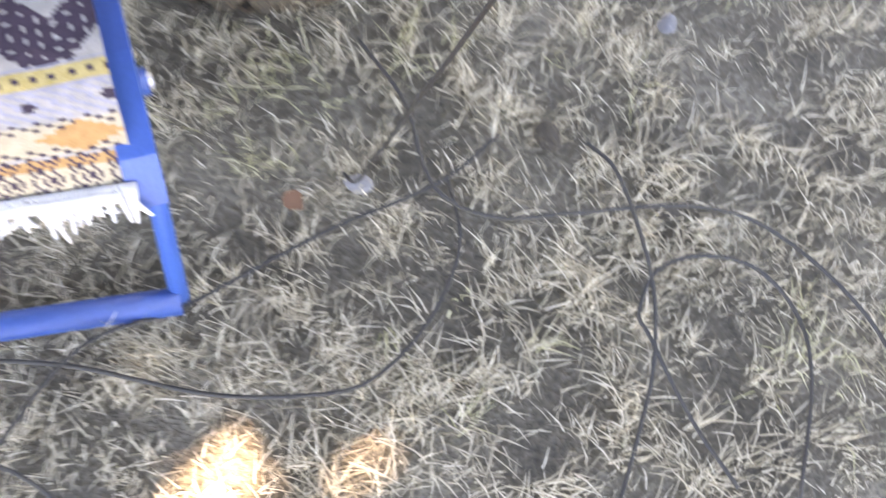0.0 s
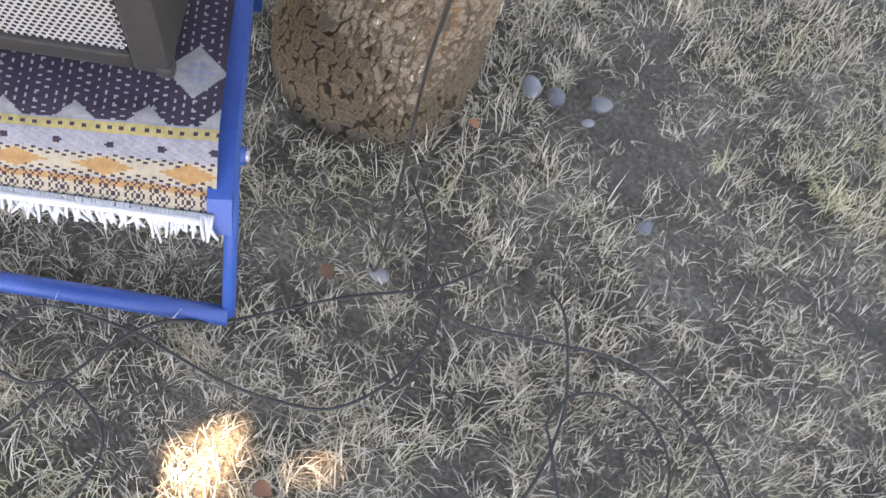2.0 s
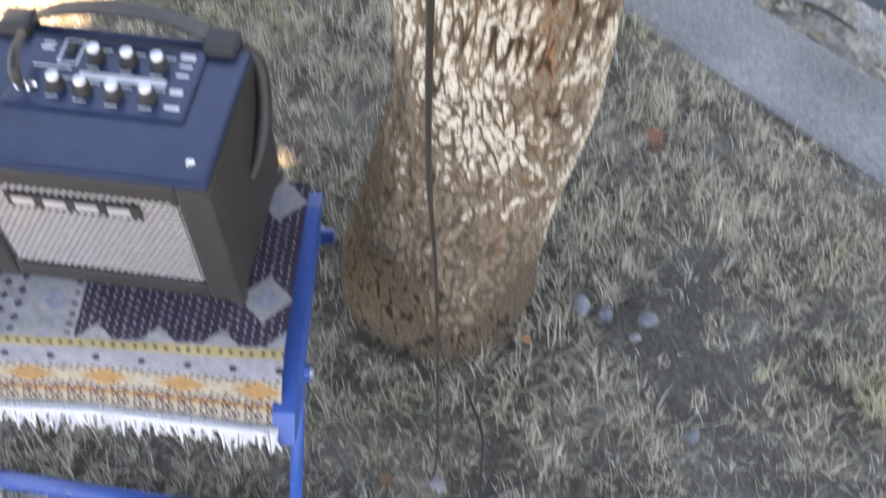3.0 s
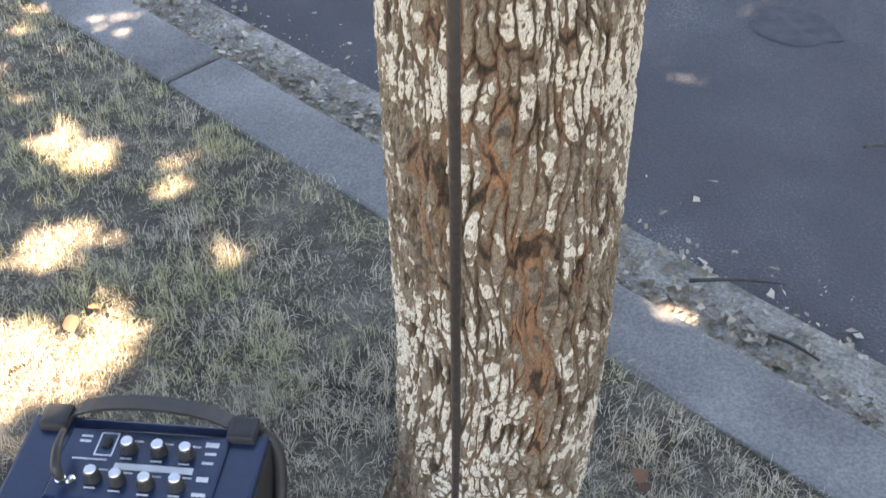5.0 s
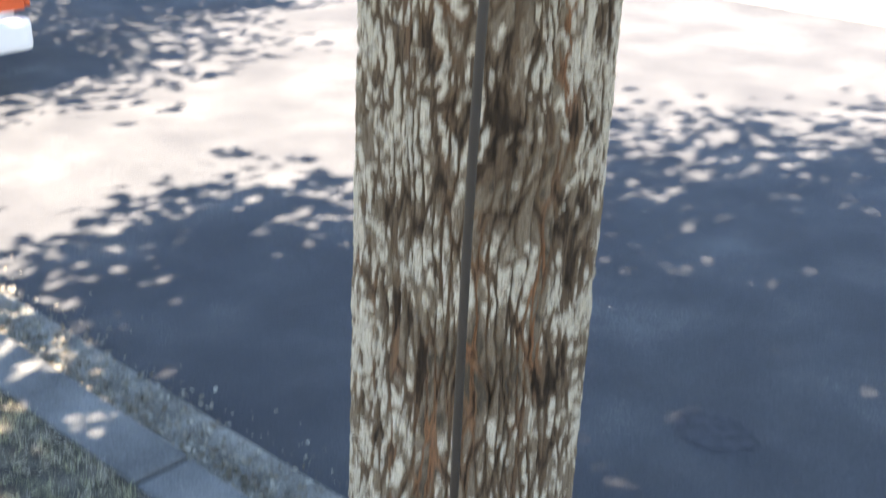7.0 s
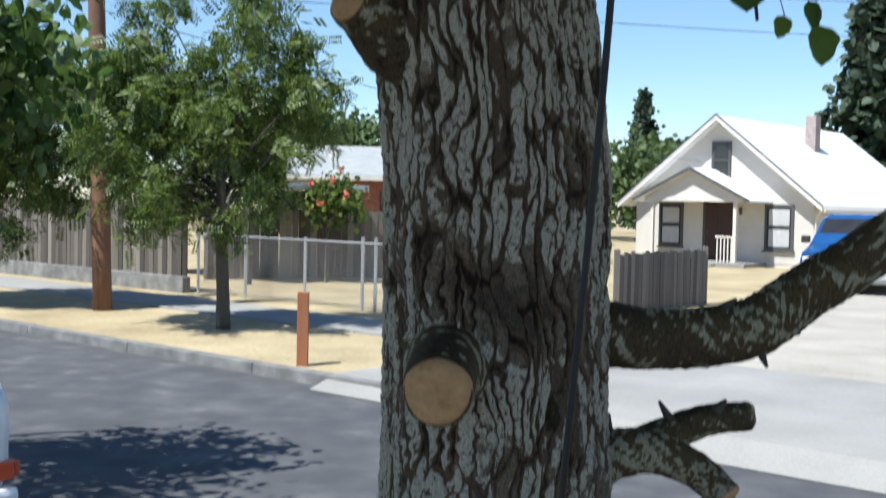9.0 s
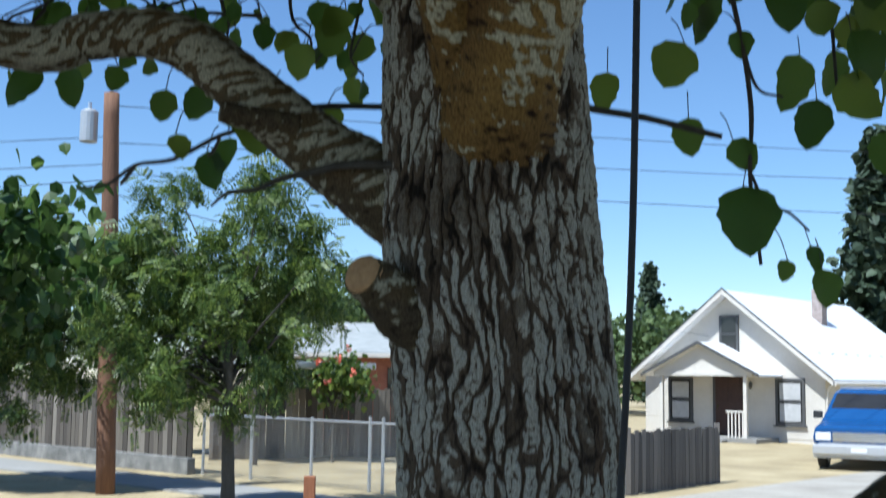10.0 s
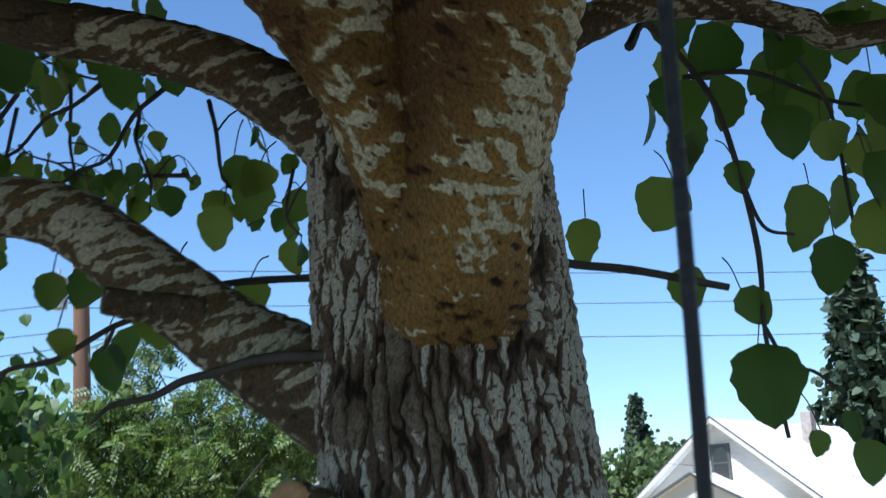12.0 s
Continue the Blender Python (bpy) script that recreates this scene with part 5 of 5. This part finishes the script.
# utility pole with its wires
POLE_TOP = 6.32
pole = thing("utility_pole", pose(-4.72, 17.83, -0.02), "tall brown wooden utility pole with a grey transformer", "utility pole")
part("shaft", tube([(0, 0, 0, 0.15), (-0.12, 0.02, 4, 0.135), (-0.19, 0.03, POLE_TOP, 0.12)], 16, 0.03, steps=6), M_pole, pole, smooth=True)
can = part("transformer", tube([(-0.52, 0.0, 5.5, 0.05), (-0.52, 0, 5.52, 0.14), (-0.52, 0, 6.0, 0.14), (-0.52, 0, 6.04, 0.1)], 16, steps=1), M_silver, pole, "pale grey can")
part("bushing", rod((-0.52, 0, 6.04), (-0.52, 0, 6.16), 0.03), M_steel, can)
for i, (z, to) in enumerate(((5.6, (-30, 26, 6.4)), (5.15, (-30, 23, 5.3)), (4.9, (-30, 14, 2.6)), (6.1, (26, 30, 8.2)), (5.5, (26, 32, 8.0)), (5.0, (26, 26, 6.0)), (4.7, (12, 40, 3.2)))):
    a = (-4.92, 17.86, z)
    mid = tuple((p + q) / 2 for p, q in zip(a, to))
    solo("overhead_wire", tube([(*a, 0.007), (mid[0], mid[1], mid[2] - 0.35, 0.007), (*to, 0.007)], 5, steps=10), M_cord, "thin black overhead wire on the utility pole", "wire", "overhead wires")

# ---- trees ----
FROND = ([], [])
for k in range(6):
    for d in (-1, 1):
        b = len(FROND[0])
        z = -0.1 - 0.15 * k
        FROND[0].extend([(0, 0, z), (d * 0.14, 0.03, z + 0.02), (d * 0.26, 0, z - 0.06), (d * 0.12, -0.02, z - 0.08)])
        FROND[1].append((b, b + 1, b + 2, b + 3))


def broad_tree(name, x, y, h, lean, clumps, per, radii, centre, size, label, material, shape, seed, trunk_r=0.07, spread=0.25, bark=M_twig, shell=0.4, tilt=0.6):
    e = thing(name, Matrix.Identity(4), label, "tree")
    part("trunk", tube([(x, y, -0.05, trunk_r * 1.3), (x + lean * 0.3, y, h * 0.3, trunk_r), (x + lean, y, h, trunk_r * 0.6)], 12, 0.12, steps=6), bark, e, smooth=True)
    cs = crown(e, centre, radii, clumps, per, spread, size, seed, material=material, shape=shape, shell=shell, tilt=tilt)
    g = np.random.default_rng(seed)
    tw = []
    for c in cs[g.choice(len(cs), min(46, len(cs)), replace=False)]:
        s = np.array((x + lean * 0.6, y, h * g.uniform(0.45, 0.9)))
        m = (s + c) / 2 + g.normal(0, 0.12, 3)
        tw.append(tube([(*s, trunk_r * 0.4), (*m, trunk_r * 0.2), (*c, trunk_r * 0.06)], 5, steps=3))
    part("branchwork", join(*tw), bark, e)["kind"] = "stuff"
    return e


broad_tree("young_locust_tree", -2.47, 15.44, 3.2, -0.1, 120, 52, (1.85, 1.5, 1.85), (-2.9, 15.6, 2.9), (0.17, 0.34), "young street tree with feathery green leaves and a thin trunk", M_locust, FROND, 31, 0.08, 0.135, shell=0.42, tilt=0.8)
broad_tree("young_locust_tree", -7.4, 18.3, 3.4, -0.1, 140, 66, (2.5, 1.9, 1.6), (-7.0, 18.6, 2.8), (0.22, 0.36), "feathery green street tree beside the board fence", M_locust, FROND, 32, 0.09, 0.15, shell=0.42, tilt=0.8)
broad_tree("street_tree", -4.35, 4.95, 3.2, 0.1, 420, 14, (1.7, 1.7, 1.3), (-4.6, 5.2, 3.9), (0.08, 0.13), "broad-leaved street tree with drooping leaves", M_leaf, LEAF, 33, 0.12, 0.2)
sp = broad_tree("street_tree", -4.9, 7.3, 3.2, 0.1, 90, 16, (0.95, 0.8, 0.5), (-2.95, 7.2, 2.62), (0.09, 0.14), "drooping leafy bough of a neighbouring street tree", M_leaf, LEAF, 34, 0.10, 0.13)
for i, (x, y, h, r, s) in enumerate(((13.0, 60, 5.4, 3.0, 41), (18.5, 72, 6.4, 4.0, 42), (10.0, 66, 5.4, 3.0, 43), (-6.5, 62, 7.5, 3.5, 44), (-3.0, 66, 6.5, 3.0, 45), (-20, 40, 7.5, 4, 46), (-14, 34, 5.5, 3, 47), (21, 58, 5.0, 3, 48), (-26, 30, 7, 4, 49))):
    broad_tree("distant_tree", x, y, h * 0.7, 0.2, 130, 26, (r, r, h * 0.36), (x, y, h * 0.62), (0.25, 0.5), "distant green tree behind the houses", M_far, LEAF, s, 0.2, 0.45)
broad_tree("shrub", 5.2, 35.6, 1.2, 0.0, 70, 20, (1.1, 0.8, 0.55), (5.2, 35.8, 1.0), (0.12, 0.22), "bright green shrub beside the house", M_locust, LEAF, 50, 0.05, 0.2)
rb = broad_tree("rose_bush", -1.7, 24.9, 1.6, 0.0, 50, 18, (0.65, 0.4, 0.42), (-1.5, 24.9, 1.85), (0.10, 0.18), "rose bush with red blooms by the fence", M_locust, LEAF, 51, 0.03, 0.16)
g = np.random.default_rng(77)
for _ in range(5):
    c = (-1.5 + g.normal(0, 0.35), 24.1 + g.normal(0, 0.1), 1.95 + g.normal(0, 0.18))
    bl = scatter(([(-0.5, -0.5, 0), (0.5, -0.5, 0.2), (0.5, 0.5, 0), (-0.5, 0.5, 0.2)], [(0, 1, 2, 3)]), np.tile(c, (12, 1)) + g.normal(0, 0.03, (12, 3)), rotations(12, g, 1.2), np.full(12, 0.055))
    part("bloom", bl, M_rose, rb, "red rose bloom")


def fir(x, y, h, r, seed, label):
    e = thing("fir_tree", Matrix.Identity(4), label, "tree")
    part("trunk", tube([(x, y, -0.2, 0.03 * h), (x, y, h * 0.5, 0.018 * h), (x, y, h, 0.003 * h)], 8, steps=3), M_pole, e)
    g = np.random.default_rng(seed)
    n = 330
    at, turn, size = [], [], []
    for k in range(n):
        t = (k + g.random()) / n
        z = h * (0.06 + 0.94 * t)
        reach = r * (1 - t) ** 0.8 * g.uniform(0.55, 1.1) + 0.15
        a = g.uniform(0, 2 * math.pi)
        for q in np.linspace(0.15, 1, 7):
            for _ in range(3):
                at.append((x + reach * q * math.cos(a) + g.normal(0, 0.06 * r), y + reach * q * math.sin(a) + g.normal(0, 0.06 * r), z - 0.18 * reach * q + g.normal(0, 0.05 * r) + 0.10 * reach * q * q))
                size.append(g.uniform(0.10, 0.2) * r)
    at = np.array(at)
    ob = part("crown", scatter(LEAF, at, rotations(len(at), g, 0.8), np.array(size)), M_fir, e)
    ob["kind"] = "stuff"


fir(27.2, 66, 16.5, 4.2, 61, "tall dark green fir tree behind the house")
fir(32.5, 70, 15.0, 4.5, 63, "tall dark green fir tree behind the house")
fir(16.2, 78, 9.6, 2.0, 62, "distant pointed fir tree")
fir(-7.5, 75, 10.5, 2.2, 64, "distant pointed fir tree")

# ---- white house ----
house = thing("white_house", Matrix.Translation((7.87, 38.5, 0)) @ STREET, "white wooden cottage with a gabled porch and white metal roof", "house")
W, DEPTH, EAVE, PEAK = 6.25, 9.0, 2.15, 4.72
front = prism([(0, 0), (W, 0), (W, EAVE), (W / 2, PEAK - 0.12), (0, EAVE)], "y", 0, DEPTH)
part("wall", front, M_siding, house)
slope = math.atan2(PEAK - EAVE, W / 2)
for z in np.arange(0.12, PEAK - 0.4, 0.14):
    half = W / 2 if z < EAVE else (W / 2) * (PEAK - 0.14 - z) / (PEAK - 0.12 - EAVE)
    if half > 0.15:
        part("siding_board", box(W / 2 - half, -0.018, z, W / 2 + half, 0.0, z + 0.128, 0.003), M_siding, house)
for z in np.arange(0.12, EAVE - 0.1, 0.14):
    part("siding_board", box(W, 0, z, W + 0.018, DEPTH, z + 0.128, 0.003), M_siding, house)


def slab_roof(w, peak, eave, y0, y1, over, thick, parent, material, xoff=0.0, name="roof"):
    """Two sloping slabs of a gable roof."""
    for d in (-1, 1):
        run, rise = w / 2, peak - eave
        ex, ez = w / 2 + over, eave - over * rise / run
        out = [(xoff + 0, peak), (xoff + d * ex, ez), (xoff + d * ex, ez + thick), (xoff + 0, peak + thick)]
        part(name, prism(out if d > 0 else out[::-1], "y", y0, y1), material, parent)


slab_roof(W, PEAK - 0.1, EAVE, -0.45, DEPTH + 0.4, 0.42, 0.12, house, M_roof_white, W / 2)
slab_roof(W, PEAK - 0.13, EAVE - 0.03, -0.50, -0.45, 0.46, 0.17, house, M_siding, W / 2, "bargeboard")
slab_roof(W, PEAK + 0.045, EAVE + 0.145, -0.52, -0.47, 0.46, 0.035, house, M_trim, W / 2, "verge_strip")
for y in np.arange(0.9, DEPTH, 1.0):
    for u in (0.80, ):
        x = W / 2 + u * (W / 2)
        part("snow_guard", box(x - 0.12, y, PEAK - 0.02 - u * (PEAK - EAVE - 0.02), x + 0.02, y + 0.22, PEAK + 0.09 - u * (PEAK - EAVE - 0.02), 0.01), M_galv, house)
part("gutter", tube([(W + 0.47, -0.4, EAVE - 0.34, 0.06), (W + 0.47, DEPTH, EAVE - 0.34, 0.06)], 8, steps=1), M_siding, house)
part("downpipe", tube([(W + 0.45, -0.3, EAVE - 0.36, 0.035), (W + 0.12, -0.1, EAVE - 0.6, 0.035), (W + 0.08, -0.06, 0.1, 0.035)], 8, steps=3), M_siding, house)
part("chimney", box(W / 2 + 0.85, 4.2, 3.6, W / 2 + 1.22, 4.6, 5.02, 0.015), M_brick, house, "grey-red brick chimney")


def window(x, z, w, h, y=-0.02, sash=True):
    win = part("window", box(x - w / 2 - 0.09, y - 0.05, z - 0.09, x + w / 2 + 0.09, y, z + h + 0.09, 0.006), M_trim, house, "dark-framed sash window")
    part("pane", box(x - w / 2, y - 0.056, z, x + w / 2, y - 0.051, z + h / 2 - 0.03), M_glass, win)
    part("pane", box(x - w / 2, y - 0.056, z + h / 2 + 0.03, x + w / 2, y - 0.051, z + h), M_glass, win)
    if sash:
        part("curtain", box(x - w / 2 + 0.06, y - 0.060, z + 0.03, x + w / 2 - 0.04, y - 0.057, z + h / 2 - 0.06), M_curtain, win, "white curtain")
        part("curtain", box(x - w / 2 + 0.06, y - 0.060, z + h / 2 + 0.06, x + w / 2 - 0.04, y - 0.057, z + h - 0.06), M_curtain, win, "white curtain")
    part("sill", box(x - w / 2 - 0.14, y - 0.09, z - 0.14, x + w / 2 + 0.14, y, z - 0.09, 0.005), M_trim, win)


window(1.35, 0.62, 0.72, 1.25)
window(5.15, 0.62, 0.78, 1.25)
window(3.12, 2.85, 0.50, 1.0, sash=False)
for y in (1.5, 3.2):
    wn2 = part("window", box(W + 0.018, y - 0.4, 1.0, W + 0.05, y + 0.4, 1.95, 0.006), M_trim, house, "dark-framed side window")
    part("pane", box(W + 0.050, y - 0.32, 1.08, W + 0.055, y + 0.32, 1.87), M_glass, wn2)
dr = part("door", box(2.62, -0.06, 0.12, 3.58, -0.005, 2.12, 0.008), M_door, house, "dark brown panelled front door")
part("door_frame", box(2.52, -0.05, 0.10, 2.62, 0.0, 2.2, 0.005), M_trim, house)
part("door_frame", box(3.58, -0.05, 0.10, 3.68, 0.0, 2.2, 0.005), M_trim, house)
part("door_handle", rod((2.72, -0.10, 1.05), (2.72, -0.05, 1.05), 0.03), M_chrome, dr)
for z0, z1 in ((0.3, 0.95), (1.15, 1.95)):
    for x0 in (2.72, 3.14):
        part("panel", box(x0, -0.072, z0, x0 + 0.34, -0.058, z1, 0.006), M_door, dr)
part("porch_floor", box(1.15, -1.5, 0, 4.75, -0.02, 0.14, 0.01), M_walk, house)
part("step", box(2.4, -1.85, 0, 3.8, -1.5, 0.08, 0.01), M_walk, house)
for x in (1.45, 4.35):
    part("porch_post", box(x - 0.055, -1.42, 0.14, x + 0.055, -1.31, 2.02, 0.006), M_siding, house)
part("porch_beam", box(1.2, -1.45, 2.0, 4.6, -1.29, 2.14, 0.006), M_siding, house)
part("porch_gable", prism([(1.2, 2.12), (4.6, 2.12), (2.9, 2.98)], "y", -1.42, -1.34), M_siding, house)
slab_roof(3.4, 2.98, 2.14, -1.65, -0.02, 0.32, 0.07, house, M_roof_white, 2.9, "porch_roof")
slab_roof(3.4, 2.99, 2.15, -1.70, -1.65, 0.34, 0.09, house, M_trim, 2.9, "porch_bargeboard")
for x in np.arange(3.75, 4.3, 0.12):
    part("baluster", box(x, -1.38, 0.14, x + 0.04, -1.34, 0.9), M_siding, house)
part("handrail", box(3.7, -1.40, 0.9, 4.35, -1.32, 0.96, 0.005), M_siding, house)
pd = solo("porch_light", tube([(0, 0, 0, 0.02), (0, 0, 0.1, 0.05), (0, 0, 0.2, 0.05), (0, 0, 0.26, 0.02)], 10, steps=1), M_trim, "small dark lantern beside the front door", "lamp", m=Matrix.Translation((7.87, 38.5, 0)) @ STREET @ pose(3.85, -0.07, 1.6))

# ---- low house behind the fence ----
low = thing("low_house", pose(-2.7, 33.4, 0, 0, 0, 6), "low brick house with a grey shingle roof", "house")
part("wall", box(0, 0, 0, 5.4, 7, 2.5), M_redbrick, low)
part("roof", prism([(-0.6, 2.42), (-0.55, 2.55), (3.5, 3.55), (7.55, 2.55), (7.6, 2.42)], "x", -0.7, 6.0), M_roof_grey, low)
part("gutter", box(-0.7, -0.72, 2.38, 6.0, -0.6, 2.5, 0.01), M_siding, low)
part("downpipe", rod((4.2, -0.55, 2.4), (4.2, -0.05, 2.0), 0.05), M_siding, low)
part("roof_vent", box(0.6, 2.0, 3.0, 0.9, 2.3, 3.4, 0.02), M_siding, low)
part("window", box(2.0, -0.05, 1.0, 3.6, 0.0, 2.1, 0.01), M_glass, low)
cp = thing("carport", Matrix.Translation((-7.0, 27.2, 0)) @ STREET, "low carport with a pale flat roof", "carport")
part("roof", box(0, 0, 2.0, 5.2, 3.5, 2.14, 0.02), M_silver, cp)
for x in (0.1, 2.6, 5.0):
    part("post", box(x, 0.1, 0, x + 0.1, 0.2, 2.0), M_fence, cp)

# ---- vehicles ----
def wheel(x, y, z, r, parent):
    t = part("wheel", tube([(x - 0.1, y, z, r * 0.86), (x - 0.085, y, z, r), (x + 0.085, y, z, r), (x + 0.1, y, z, r * 0.86)], 24, steps=1), M_tyre, parent, smooth=False)
    part("rim", tube([(x - 0.104, y, z, r * 0.6), (x + 0.104, y, z, r * 0.6)], 18, steps=1), M_silver, t)


def loft(sections, material_of=None):
    """Skin through outlines with the same number of points."""
    k = len(sections[0])
    v = [p for s in sections for p in s]
    f = [(i * k + j, i * k + (j + 1) % k, (i + 1) * k + (j + 1) % k, (i + 1) * k + j) for i in range(len(sections) - 1) for j in range(k)]
    return v, f + [tuple(range(k))[::-1], tuple(range(len(v) - k, len(v)))]


van = thing("parked_van", Matrix.Translation((9.45, 24.0, 0.0)) @ STREET @ pose(0, 0, 0, 0, 0, 14) @ Matrix.Diagonal((1, 1, 0.92, 1)), "metallic blue and silver van parked in the yard", "van")


def ring(y, w, z0, z1, tuck):
    return [(-w, y, z0), (w, y, z0), (w * 1.02, y, (z0 + z1) * 0.45), (w * tuck, y, z1 - 0.06), (w * tuck - 0.10, y, z1), (-w * tuck + 0.10, y, z1), (-w * tuck, y, z1 - 0.06), (-w * 1.02, y, (z0 + z1) * 0.45)]


part("body", loft([ring(0.0, 0.88, 0.62, 0.95, 0.97), ring(0.08, 0.95, 0.60, 1.02, 0.97), ring(0.95, 0.97, 0.60, 1.14, 0.97), ring(1.02, 0.97, 0.6, 1.17, 0.96), ring(1.75, 0.97, 0.6, 1.80, 0.80), ring(2.0, 0.97, 0.6, 1.86, 0.80),
                   ring(4.5, 0.97, 0.6, 1.86, 0.80), ring(4.6, 0.93, 0.62, 1.8, 0.80)]), M_van, van)
part("lower_body", loft([ring(0.0, 0.90, 0.28, 0.62, 1.0), ring(0.08, 0.96, 0.26, 0.62, 1.0), ring(4.6, 0.96, 0.26, 0.62, 1.0)]), M_silver, van, "silver lower panels")
ws = [(-0.82, 1.07, 1.185), (0.82, 1.07, 1.185), (0.70, 1.70, 1.745), (-0.70, 1.70, 1.745)]
part("windscreen", ([(x, y - 0.012, z + 0.012) for x, y, z in ws] + [(x, y + 0.01, z - 0.01) for x, y, z in ws], [(0, 1, 2, 3), (7, 6, 5, 4), (0, 4, 5, 1), (1, 5, 6, 2), (2, 6, 7, 3), (3, 7, 4, 0)]), M_glass, van, "dark sky-reflecting windscreen")
part("front_grille", box(-0.55, -0.02, 0.66, 0.55, 0.02, 0.88, 0.01), M_chrome, van)
for x in (-0.74, 0.74):
    part("headlight", box(x - 0.16, -0.025, 0.68, x + 0.16, 0.02, 0.86, 0.015), M_white, van, "clear headlight")
    part("mirror", box(x * 1.42 - 0.1, 1.15, 1.15, x * 1.42 + 0.1, 1.22, 1.33, 0.02), M_black, van)
part("bumper", box(-0.95, -0.12, 0.36, 0.95, 0.02, 0.58, 0.03), M_silver, van)
part("plate", box(-0.16, -0.13, 0.42, 0.16, -0.118, 0.53), M_white, van)
for x in (-0.86, 0.86):
    for y in (0.75, 3.7):
        wheel(x, y, 0.34, 0.34, van)
part("roof_rack", join(*[box(-0.72, y, 1.87, 0.72, y + 0.05, 1.92) for y in (2.2, 3.0, 3.8)]), M_galv, van)

car = thing("parked_car", STREET @ pose(-5.45, 1.90, -0.138, 0, 0, 90), "white saloon car parked along the kerb", "car")


def cring(y, w, z0, z1, tuck, belt):
    return [(-w * 0.92, y, z0), (w * 0.92, y, z0), (w, y, z0 + 0.18), (w, y, belt), (w * tuck, y, z1 - 0.03), (w * tuck - 0.12, y, z1), (-w * tuck + 0.12, y, z1), (-w * tuck, y, z1 - 0.03), (-w, y, belt), (-w, y, z0 + 0.18)]


part("body", loft([cring(0.0, 0.70, 0.34, 0.80, 0.96, 0.7), cring(0.06, 0.80, 0.28, 0.90, 0.96, 0.78), cring(0.25, 0.85, 0.24, 0.98, 0.96, 0.82), cring(0.85, 0.86, 0.22, 1.02, 0.95, 0.86), cring(1.45, 0.86, 0.22, 1.38, 0.72, 0.88), cring(2.2, 0.86, 0.22, 1.42, 0.72, 0.88),
                   cring(2.7, 0.86, 0.22, 1.38, 0.72, 0.88), cring(3.4, 0.86, 0.22, 0.98, 0.94, 0.84), cring(4.3, 0.82, 0.24, 0.82, 0.94, 0.7), cring(4.5, 0.7, 0.3, 0.7, 0.94, 0.6)]), M_carwhite, car, smooth=True)
for x in (-0.80, 0.35):
    part("tail_light", box(x, -0.01, 0.40, x + 0.45, 0.08, 0.50, 0.012), M_tail, car, "orange-red tail light")
part("tail_strip", box(-0.868, 0.06, 0.40, -0.835, 0.40, 0.48, 0.006), M_tail, car, "orange-red side lens")
part("tail_strip", box(0.835, 0.06, 0.40, 0.868, 0.40, 0.48, 0.006), M_tail, car, "orange-red side lens")
part("bumper", box(-0.80, -0.07, 0.20, 0.80, 0.06, 0.37, 0.035), M_carwhite, car)
part("rear_window", ([(-0.62, 0.92, 1.06), (0.62, 0.92, 1.06), (0.52, 1.4, 1.365), (-0.52, 1.4, 1.365)], [(0, 1, 2, 3)]), M_glass, car)
for x in (-0.76, 0.76):
    for y in (0.85, 3.55):
        wheel(x, y, 0.31, 0.31, car)
